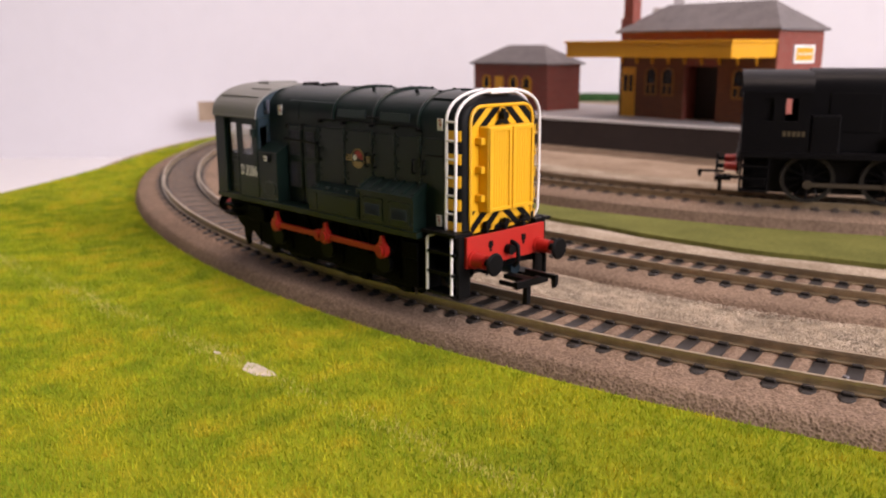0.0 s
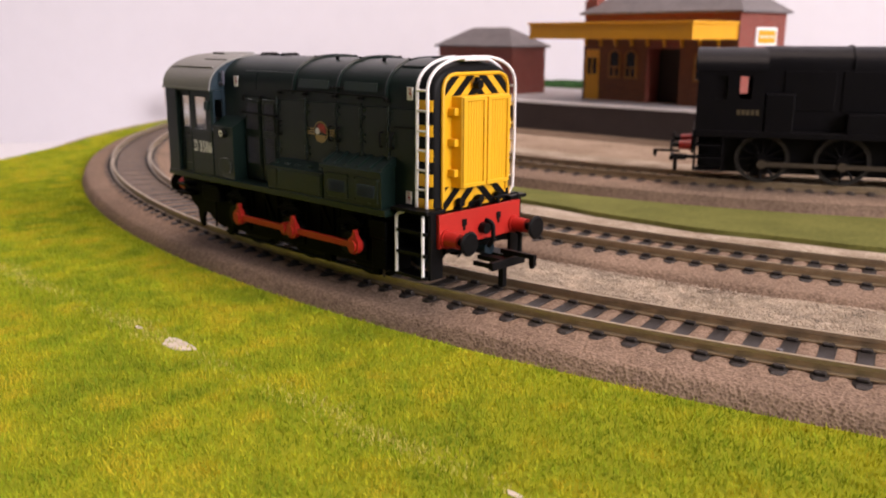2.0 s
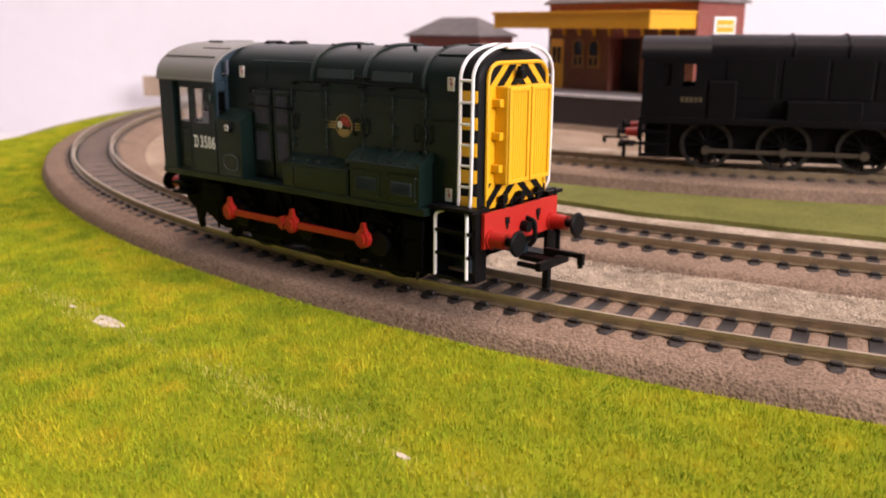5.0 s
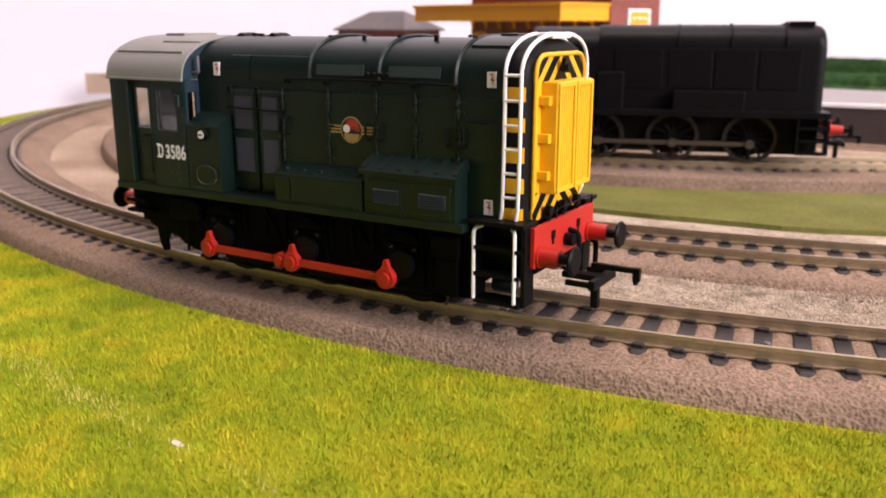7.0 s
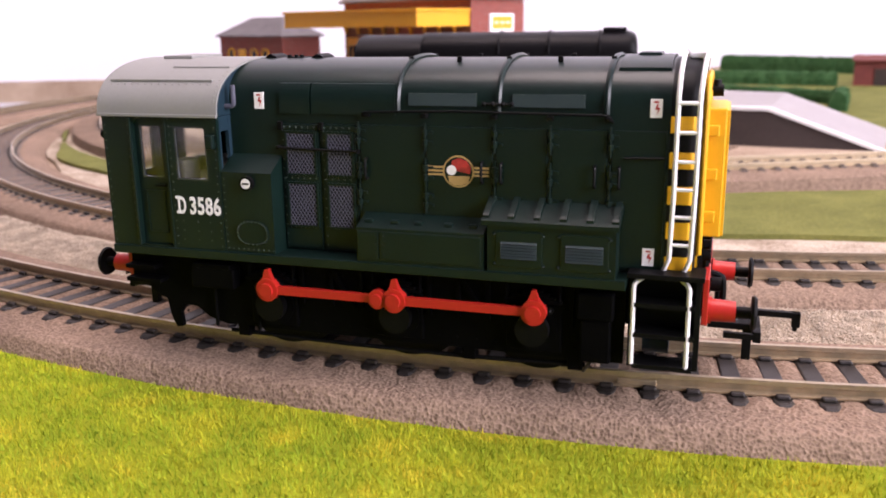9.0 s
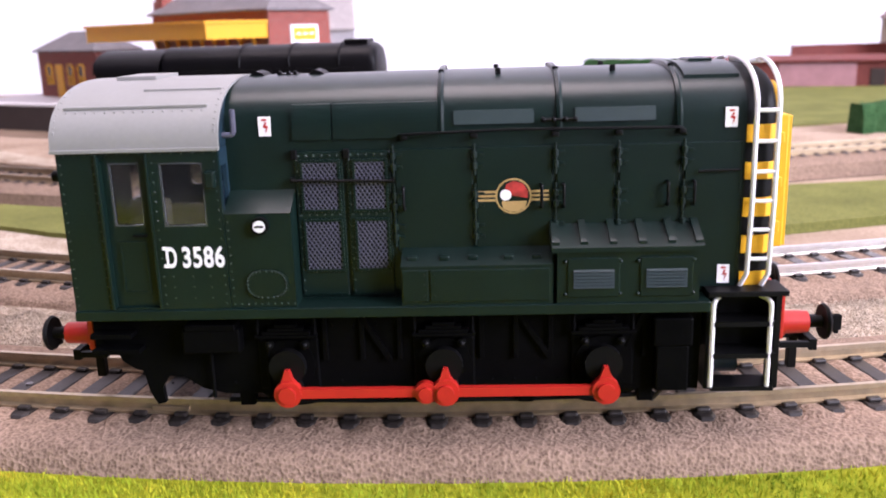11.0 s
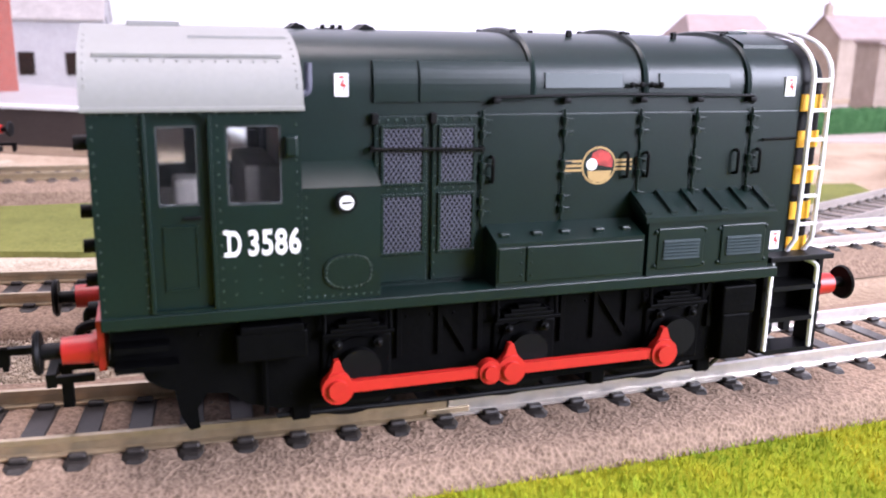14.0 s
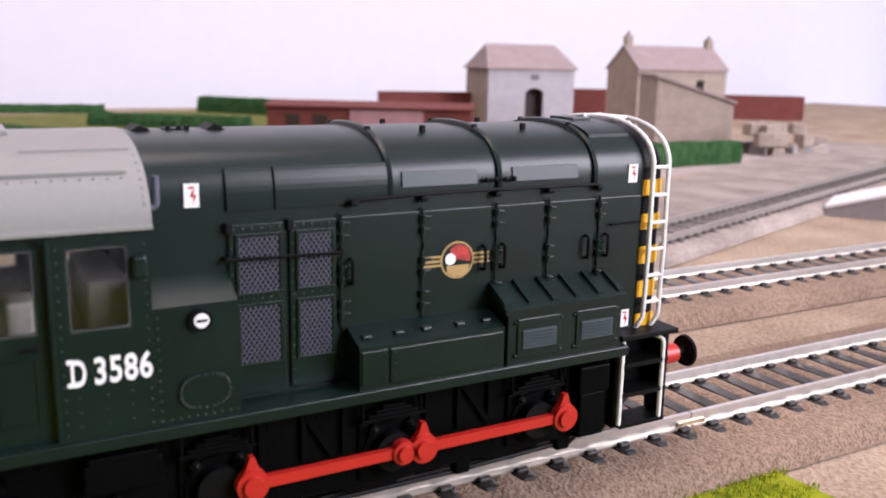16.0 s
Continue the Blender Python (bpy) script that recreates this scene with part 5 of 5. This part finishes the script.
            part("spokes", bm, DARK, w)
    bm = bmesh.new()
    box(bm, -28.8, 22.2, -11.0, -10.2, 6.2, 7.8, 0.1)
    for x in (-28.8, -3.3, 22.2):
        cyl(bm, (x, -11.4, 7), (x, -9.6, 7), 1.6, seg=14)
    P("coupling_rod", bm, ROD_STEEL, "dull steel coupling rod")
    bm = bmesh.new()
    for k in range(5):
        box(bm, -38.4 + k * 1.5, -37.4 + k * 1.5, -17.1, -16.95, 25.4, 27.2)
    P("number_bars", bm, FADED_GOLD, "small faded gold number")
    root.matrix_basis = place
    return root


black_shunter(pose(0.0672, 0.1985, 0.0024, 0, 0, 28.2) @ Matrix.Diagonal((1.09, 1.06, 1.01, 1)))


# ---- station ----
def local(x, y, heading):
    return pose(x * MM, y * MM, 0, 0, 0, heading)


def hip_roof(bm, x0, x1, y0, y1, z0, z1, over=2.0, hip=0.8):
    x0, x1, y0, y1 = x0 - over, x1 + over, y0 - over, y1 + over
    ym, h = (y0 + y1) / 2, (y1 - y0) / 2 * hip
    v = [bm.verts.new(p) for p in ((x0, y0, z0), (x1, y0, z0), (x1, y1, z0), (x0, y1, z0), (x0 + h, ym, z1), (x1 - h, ym, z1), (x0, y0, z0 - 1.2), (x1, y0, z0 - 1.2), (x1, y1, z0 - 1.2), (x0, y1, z0 - 1.2))]
    for f in ((0, 1, 5, 4), (1, 2, 5), (2, 3, 4, 5), (3, 0, 4), (6, 7, 1, 0), (7, 8, 2, 1), (8, 9, 3, 2), (9, 6, 0, 3), (9, 8, 7, 6)):
        bm.faces.new([v[i] for i in f])


def arched_window(root, x, y, z0, w, h, frame_m, glass_m):
    bm = bmesh.new()
    for a in ((x - w / 2, x - w / 2 + 0.9, z0, z0 + h), (x + w / 2 - 0.9, x + w / 2, z0, z0 + h), (x - w / 2, x + w / 2, z0, z0 + 1.2), (x - w / 2, x + w / 2, z0 + h * 0.48, z0 + h * 0.48 + 0.9), (x - 0.4, x + 0.4, z0 + 1.2, z0 + h * 0.48)):
        box(bm, a[0], a[1], y - 0.9, y + 0.2, a[2], a[3])
    n = 12
    out, inn = ([(x + r * math.cos(math.pi * k / n), z0 + h + r * 0.9 * math.sin(math.pi * k / n)) for k in range(n + 1)] for r in (w / 2, w / 2 - 0.9))
    prism(bm, out + inn[::-1], "y", y - 0.9, y + 0.2)
    fr = part("window_frame", bm, frame_m, root, "amber arched window frame")
    bm = bmesh.new()
    prism(bm, [(x - w / 2 + 0.5, z0 + 0.5), (x + w / 2 - 0.5, z0 + 0.5)] + [(x + (w / 2 - 0.6) * math.cos(math.pi * k / n), z0 + h + (w / 2 - 0.6) * 0.9 * math.sin(math.pi * k / n)) for k in range(n + 1)], "y", y - 0.3, y + 0.1)
    part("pane", bm, glass_m, fr, "dark window pane")


DARK_PANE = mat("dark_window", (0.02, 0.014, 0.012), rough=0.15, grain=500, amount=0.3)


def station():
    root = thing("station_building", "red brick station, slate hipped roof, amber canopy, on the platform", "building")
    for x0, x1, y0, z0, z1 in ((-110, -60, 0, 17.4, 70), (-37, 0, 0, 17.4, 70), (-60, -37, 0, 49, 70), (-60, -37, 12, 17.4, 49)):
        part("wall", boxed(x0, x1, y0, 46, z0, z1), BRICK, root, "red brick wall")
    # Thin sheets over the red brick carry the canopy's bounce and shade as colour.
    part("lower_wall", boxed(-109.6, -60.4, -0.5, -0.1, 17.4, 53.5), CANOPY_SHADE_BRICK, root, "brickwork under the canopy, canopy bounce and shade in its colour")
    part("lower_wall", boxed(-36.6, -0.4, -0.5, -0.1, 17.4, 53.5), CANOPY_SHADE_BRICK, root, "brickwork under the canopy, canopy bounce and shade in its colour")
    # Dark panel paints the shade inside the booking hall.
    part("opening", boxed(-59.8, -37.2, 11.2, 11.8, 17.5, 48.8), OPENING_SHADE, root, "dark panel for the shade in the booking hall opening")
    bm = bmesh.new()
    hip_roof(bm, -110, 0, 0, 46, 70, 86, 2.5)
    roof = part("roof", bm, SLATE, root, "grey slate hipped roof")
    bm = bmesh.new()
    box(bm, -113, -105.5, 5, 13, 66, 98, 0.4)
    box(bm, -114.2, -104.3, 4, 14, 68, 78, 0.4)
    box(bm, -113.8, -104.7, 4.2, 13.8, 96, 98.6, 0.3)
    ch = part("chimney", bm, BRICK, roof, "red brick chimney")
    part("chimney_pot", made(cyl, (-109.3, 9, 98), (-109.3, 9, 103), 1.8, 1.4, 12), PALE_STONE, roof)
    bm = bmesh.new()
    box(bm, -118, -1, -41, -40, 54.4, 63.0, 0.15)
    box(bm, -2, -1, -40, 0, 54.4, 63.0, 0.15)
    prism(bm, [(-40, 62.6), (0, 62.6), (0, 54), (-6, 56), (-40, 57.5)], "x", -118, -117)
    box(bm, -117, -2, -40, 0, 61.0, 62.0)
    box(bm, -119, 0, -42, -40.9, 62.4, 63.9, 0.15)
    box(bm, -1.2, -0.1, -40.8, 0, 62.4, 63.9, 0.15)
    can = part("canopy", bm, CANOPY, root, "amber flat canopy with deep fascia")
    for x in np.arange(-108, -4, 12):
        bm = bmesh.new()
        prism(bm, [(-39, 61.0), (-0.5, 61.0), (-0.5, 50), (-1.5, 50), (-4, 57)], "x", x, x + 1.0)
        part("bracket", bm, CANOPY, can)
    bm = made(box, -107.5, -96.5, -0.9, 0.0, 17.4, 48, 0.2)
    d = part("door", bm, CANOPY, root, "amber panelled door")
    for x0, x1 in ((-105.6, -102.6), (-101.4, -98.4)):
        part("pane", boxed(x0, x1, -1.1, -0.85, 33, 43), DARK_PANE, d)
    for x in (-84, -71.5, -22, -10):
        arched_window(root, x, -0.6, 31, 9, 13, WINDOW_AMBER, DARK_PANE)
    bm = made(box, 0, 0.9, 15, 36, 51, 61, 0.1)
    sign = part("sign", bm, WHITE, root, "white framed sign with amber panel")
    part("sign_panel", boxed(0.85, 1.1, 17, 34, 52.5, 59.5), CANOPY, sign)
    for k in range(3):
        part("sign_bar", boxed(1.05, 1.2, 19 + k * 5, 22 + k * 5, 55.5, 56.5), WHITE, sign)
    root.matrix_basis = local(-37.5, 314.0, -6)


def hut():
    root = thing("platform_hut", "small red brick hut with grey hipped slate roof on the platform", "building")
    part("wall", boxed(0, 78, 0, 32, 17.4, 49), BRICK, root, "red brick walls")
    bm = bmesh.new()
    hip_roof(bm, 0, 78, 0, 32, 49.5, 62, 2.5, 1.2)
    part("roof", bm, SLATE, root, "grey slate hipped roof")
    for x in (15, 44, 58):
        arched_window(root, x, -0.2, 26, 8, 11, CANOPY, DARK_PANE)
    part("door", boxed(24, 33, -0.8, 0, 17.5, 40, 0.2), CANOPY, root, "amber door")
    root.matrix_basis = local(-281, 330, -6)


def platform():
    root = thing("platform", "grey paved station platform with dark side and ramped end", "platform")
    front = [(-312, 272), (-178, 280), (-50, 286), (40, 288), (131, 308)]
    rear = [(110, 400), (0, 400), (-180, 408), (-312, 411)]
    bm = bmesh.new()
    poly = front + rear
    ring(bm, [[(x, y, -8.4) for x, y in poly], [(x, y, 16.4) for x, y in poly]])
    toe = [(186, 322), (172, 402)]
    v = [bm.verts.new(p) for p in ((131, 308, -8.4), (131, 308, 16.4), (110, 400, 16.4), (110, 400, -8.4), (186, 322, -8.4), (172, 402, -8.4), (186, 322, -4), (172, 402, -4))]
    for f in ((0, 4, 6, 1), (1, 6, 7, 2), (2, 7, 5, 3), (4, 5, 7, 6), (0, 3, 5, 4), (0, 1, 2, 3)):
        bm.faces.new([v[i] for i in f])
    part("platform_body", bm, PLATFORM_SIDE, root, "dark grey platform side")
    bm = bmesh.new()
    ring(bm, [[(x, y, 16.5) for x, y in poly], [(x, y, 17.4) for x, y in poly]])
    w = [(131.1, 308, 16.6), (186, 322, -3.6), (172, 402, -3.6), (110.1, 400, 16.6)]
    ring(bm, [w, [(x, y, z + 0.8) for x, y, z in w]])
    part("platform_paving", bm, PLATFORM_TOP, root, "pale grey paving")
    for a, b in zip(front, front[1:]):
        d = Vector((b[0] - a[0], b[1] - a[1], 0)).normalized()
        n = Vector((-d.y, d.x, 0))
        bm = bmesh.new()
        p = [Vector((*a, 17.5)) - n * 0.6, Vector((*b, 17.5)) - n * 0.6, Vector((*b, 17.5)) + n * 5, Vector((*a, 17.5)) + n * 5]
        ring(bm, [[q - Vector((0, 0, 1.2)) for q in p], [q + Vector((0, 0, 0.25)) for q in p]])
        part("edge_strip", bm, WHITE, root, "white platform edge")
    bm = bmesh.new()
    p = [Vector((131, 307.4, 17.6)), Vector((186, 321.4, -2.6)), Vector((185.3, 325.5, -2.6)), Vector((130, 312, 17.6))]
    ring(bm, [[q - Vector((0, 0, 1.2)) for q in p], [q + Vector((0, 0, 0.3)) for q in p]])
    part("edge_strip", bm, WHITE, root, "white ramp edge")


platform()
station()
hut()


# ---- far buildings, hedges and yard ----
def gable_house(name, label, w, d, eave, ridge, wall_m, roof_m, place, chimneys=(), windows=()):
    """Walls with gables at both ends of x, a pitched roof, chimneys and windows."""
    root = thing(name, label, "building")
    bm = bmesh.new()
    prism(bm, [(0, -8.4), (d, -8.4), (d, eave), (d / 2, ridge), (0, eave)], "x", 0, w)
    part("wall", bm, wall_m, root)
    bm = bmesh.new()
    for s in (0, 1):
        y0, y1 = (-2.5, d / 2) if s == 0 else (d + 2.5, d / 2)
        z0 = eave - 2.5 * (ridge - eave) / (d / 2)
        prism(bm, [(y0, z0), (y1, ridge), (y1, ridge + 1.6), (y0, z0 + 1.6)], "x", -1.5, w + 1.5)
    roof = part("roof", bm, roof_m, root)
    for x, y, h in chimneys:
        bm = made(box, x - 4, x + 4, y - 3.5, y + 3.5, ridge - 6, ridge + h, 0.3)
        ch = part("chimney", bm, wall_m, roof)
        part("chimney_pot", made(cyl, (x, y, ridge + h), (x, y, ridge + h + 4), 1.6, 1.2, 10), DARK_RED, roof)
    for side, x, z, ww, hh in windows:
        if side == "front":
            part("window", boxed(x, x + ww, -0.8, 0, z, z + hh, 0.2), DARK_PANE, root)
        else:
            part("window", boxed(w, w + 0.8, x, x + ww, z, z + hh, 0.2), DARK_PANE, root)
    root.matrix_basis = place
    return root


gable_house("stone_house", "pale grey stone house with gables behind the station", 80, 60, 60, 92, PALE_STONE, STONE, local(-236, 508, 40), [(20, 30, 12)],
            [("end", 10, 12, 10, 18), ("end", 36, 12, 10, 18), ("end", 24, 48, 9, 14), ("front", 15, 15, 12, 18), ("front", 50, 15, 12, 18)])


def goods_shed():
    root = thing("goods_shed", "pale stone goods shed with hipped roof and dark arched doorway", "building")
    w, d, eave, x0, x1, hh = 94, 64, 53, 40, 60, 28
    n = 10
    head = [((x0 + x1) / 2 + (x1 - x0) / 2 * math.cos(math.pi * k / n), hh + (x1 - x0) / 3 * math.sin(math.pi * k / n)) for k in range(n + 1)]
    bm = bmesh.new()
    prism(bm, [(0, -8.4), (x0, -8.4), (x0, hh)] + head[::-1][1:-1] + [(x1, hh), (x1, -8.4), (w, -8.4), (w, eave), (0, eave)], "y", 0, 4)
    part("front_wall", bm, PALE_STONE, root, "pale lavender front wall with an arched opening")
    for a in ((0, 4, 4.05, d), (w - 4, w, 4.05, d), (4.05, w - 4.05, d - 4, d)):
        part("wall", boxed(*a, -8.4, eave), TAN_STONE, root, "tan stone wall")
    # Dark block behind the doorway replaces the shade of the interior.
    part("inside", boxed(4.1, w - 4.1, 10, d - 4.1, -8.3, eave - 1), OPENING_SHADE, root, "dark block for the shade inside the shed")
    bm = bmesh.new()
    hip_roof(bm, 0, w, 0, d, eave + 1.2, eave + 25, 2.5, 0.32)
    part("roof", bm, ROOF_TAN, root, "mauve hipped roof")
    part("vent", boxed(46, 54, -0.8, 0, 43, 48, 0.2), SLATE, root)
    root.matrix_basis = local(222, 938, 36)


goods_shed()
gable_house("farm_house", "tan stone house with two chimneys", 122, 56, 56, 79, TAN_STONE, ROOF_TAN, pose(*(along(1012, 470) * MM), 0, 0, HEAD - 4), [(5, 28, 12), (117, 28, 10)], [("front", 40, 30, 10, 14), ("front", 80, 30, 10, 14)])


def lean_to():
    root = thing("outbuilding", "tan stone outbuilding with a sloping roof", "building")
    bm = bmesh.new()
    prism(bm, [(0, -8.4), (66, -8.4), (66, 30), (0, 50)], "y", 0, 50)
    part("wall", bm, TAN_STONE, root)
    bm = bmesh.new()
    prism(bm, [(-2, 50.6), (68, 29.4), (68, 31.2), (-2, 52.4)], "y", -2, 52)
    part("roof", bm, ROOF_TAN, root)
    root.matrix_basis = local(392, 838, 22)


lean_to()


def hedge(label, a, b, width, height):
    """A rough clipped hedge: a lumpy bar covered with small leaf clumps."""
    a, b = Vector((*a, 0)), Vector((*b, 0))
    d = (b - a)
    n = max(4, int(d.length / 5))
    d.normalize()
    side = Vector((-d.y, d.x, 0))
    rng = random.Random(int(a.x * 7 + b.y))
    bm = bmesh.new()
    rows = []
    for i in range(n + 1):
        p = a.lerp(b, i / n)
        j = lambda s: rng.uniform(-s, s)
        rows.append([p + side * (w * width / 2 + j(0.9)) + Vector((0, 0, z * height - 8.2 + j(0.8))) for w, z in ((-1, 0), (-1, 0.55), (-0.75, 0.95), (0, 1.02), (0.75, 0.95), (1, 0.55), (1, 0))])
    ring(bm, rows)
    for _ in range(int((b - a).length * 2.2)):
        p = a.lerp(b, rng.random()) + side * rng.uniform(-0.5, 0.5) * width + Vector((0, 0, rng.uniform(0.2, 1.0) * height - 8.2))
        r = rng.uniform(0.8, 1.8)
        q = [p + Vector((rng.uniform(-r, r), rng.uniform(-r, r), rng.uniform(-r, r))) for _ in range(4)]
        vs = [bm.verts.new(v) for v in q]
        for f in ((0, 1, 2), (0, 2, 3), (0, 3, 1), (1, 3, 2)):
            bm.faces.new([vs[k] for k in f])
    return tagged(link("hedge", bm, HEDGE), label, "hedge", "hedges")


hedge("clipped green hedge beside the yard", along(520, 168).xy, along(856, 184).xy, 12, 17)
hedge("long dark green field hedge", (-120, 660), (82, 622), 14, 11)
hedge("green field hedge behind the ramp", (82, 622), (96, 560), 12, 14)
hedge("dark green field hedge", (-130, 790), (30, 808), 14, 14)
hedge("far green hedge along the field", (-170, 1040), (60, 1010), 18, 20)
hedge("far green hedge along the field", (-520, 760), (-250, 960), 18, 10)
field = [(-420, 640), (-230, 520), (-120, 420), (120, 420), (240, 560), (260, 820), (60, 1010), (-180, 1040)]
ground_sheet("field", field, -7.0, FAR_GRASS, "yellow-green field behind the platform", "grass")
yard = [(398, 455), (440, 470), (485, 600), (530, 700), (610, 950), (540, 965), (455, 715), (412, 590)]
ground_sheet("yard_ballast", yard, -5.6, GREY_BALLAST, "dark grey ballast of a bare siding", "ballast")
road = [(300, 560), (400, 610), (470, 760), (520, 930), (380, 960), (250, 900), (240, 700)]
ground_sheet("yard_paving", road, -7.2, YARD, "pale grey yard paving", "yard")


def ramp_end():
    root = thing("platform_ramp", "white edged platform ramp in the yard", "platform")
    bm = bmesh.new()
    prism(bm, [(0, -8.4), (110, -8.4), (110, 16), (70, 16), (0, -5)], "y", 0, 34)
    part("ramp_body", bm, PALE_STONE, root)
    bm = bmesh.new()
    prism(bm, [(-0.5, -4.9), (70, 16.1), (110, 16.1), (110, 17.4), (70, 17.4), (-0.5, -3.6)], "y", -0.5, 34.5)
    part("ramp_paving", bm, WHITE, root)
    root.matrix_basis = local(494, 530, -8)


ramp_end()


def low_wall(label, a, b, height, m, thick=5):
    a, b = Vector((*a, 0)), Vector((*b, 0))
    d = (b - a).normalized()
    side = Vector((-d.y, d.x, 0)) * thick / 2
    bm = bmesh.new()
    base = [a - side, b - side, b + side, a + side]
    ring(bm, [[p + Vector((0, 0, -8.4)) for p in base], [p + Vector((0, 0, height)) for p in base]])
    root = thing("boundary_wall", label, "wall", "red boundary walls")
    part("wall_body", bm, m, root)
    bm = bmesh.new()
    side *= 1.25
    base = [a - side, b - side, b + side, a + side]
    ring(bm, [[p + Vector((0, 0, height + 0.02)) for p in base], [p + Vector((0, 0, height + 1.5)) for p in base]])
    part("coping", bm, m, root)


low_wall("dark red boundary wall beside the shed", (110, 926), (196, 982), 27, DARK_RED)
low_wall("dark red boundary wall behind the shed", (180, 1225), (300, 1270), 26, DARK_RED)
low_wall("dark red boundary wall behind the house", (300, 1270), (545, 1330), 22, DARK_RED)


def coal_office():
    root = thing("brick_outbuilding", "long low red brick outbuilding with a mauve sloping roof", "building")
    part("wall", boxed(0, 190, 2, 30, -8.4, 16), DARK_RED, root, "dark red brick wall")
    part("front_panel", boxed(78, 146, 0.8, 1.98, -8.4, 14), PINK_WASH, root, "faded pink front panel")
    # Openings are dark plates on the wall, coloured as shade.
    for x in (18, 44, 158):
        part("opening", boxed(x, x + 13, 1.2, 2.0, -8.2, 9), OPENING_SHADE, root, "dark plate for a shaded opening")
    bm = made(prism, [(-1.5, 15.8), (32, 19.8), (32, 21.0), (-1.5, 17.0)], "x", -2, 192)
    part("roof", bm, DARK_RED, root)
    root.matrix_basis = local(42, 818, 13)


coal_office()


def stone_ruin():
    root = thing("stone_ruin", "low heap of rough tan and grey stone blocks in the yard", "stones")
    rng = random.Random(8)
    for k in range(26):
        w, d, h = rng.uniform(9, 18), rng.uniform(8, 14), rng.uniform(7, 11)
        x, y, z = rng.uniform(0, 62), rng.uniform(0, 26), -8.4 + 8.0 * (k % 3) * (1 if k > 8 else 0)
        bm = boxed(-w / 2, w / 2, -d / 2, d / 2, 0, h, 1.2)
        ob = part("stone", bm, TAN_STONE if k % 3 else STONE, root)
        ob.matrix_basis = pose(x * MM, y * MM, z * MM, 0, 0, rng.uniform(-25, 25))
    root.matrix_basis = local(474, 806, 35)


stone_ruin()

# ---- movement of the engine along its track ----
TURN = [(0.0, -73.6), (0.5, -73.4), (1.0, -63.7), (1.5, -37.7), (2.0, -2.6), (2.5, 32.0), (3.0, 62.0), (3.5, 77.0), (4.0, 95.6), (4.2, 109.6), (6.3, 336.3), (6.5, 381.1), (7.0, 493.9), (7.5, 617.0), (8.0, 742.1), (8.5, 871.0), (9.0, 999.2), (9.2, 1048.4), (11.3, 1606.7), (11.5, 1658.4), (12.0, 1784.4), (12.5, 1917.6), (13.0, 2053.8), (13.5, 2173.2), (14.0, 2313.6), (14.5, 2449.0), (15.0, 2597.7), (15.5, 2740.5), (16.0, 2874.1)]
WHEEL = 8.915


def wheel_turn(t):
    """Degrees turned by the wheels, on a smooth curve through the table."""
    n = len(TURN)
    i = max(k for k in range(n - 1) if TURN[k][0] <= t)
    (t0, a0), (t1, a1) = TURN[i], TURN[i + 1]
    slope = lambda k: (TURN[min(k + 1, n - 1)][1] - TURN[max(k - 1, 0)][1]) / (TURN[min(k + 1, n - 1)][0] - TURN[max(k - 1, 0)][0])
    h, u = t1 - t0, (t - t0) / (t1 - t0)
    return (2 * u ** 3 - 3 * u ** 2 + 1) * a0 + (u ** 3 - 2 * u ** 2 + u) * h * slope(i) + (3 * u ** 2 - 2 * u ** 3) * a1 + (u ** 3 - u ** 2) * h * slope(i + 1)


def motions():
    body, turns = [], []
    for k in range(161):
        t = k / 10
        a = wheel_turn(t)
        x, y, h = curve_at(radians(a - TURN[0][1]) * WHEEL, CENTRE, R1)
        body.append((t, pose(x * MM, y * MM, 0, 0, 0, math.degrees(h))))
        turns.append((t, a))
    walk(loco, body)
    for c, x in cranks:
        walk(c, [(t, pose(x * MM, 0, 9 * MM, 0, a, 0)) for t, a in turns])
    for r, s in rods:
        q = 0 if s < 0 else -90
        walk(r, [(t, pose(3.51 * MM * math.cos(radians(a + q)), 0, (9 - 3.51 * math.sin(radians(a + q))) * MM)) for t, a in turns])


motions()
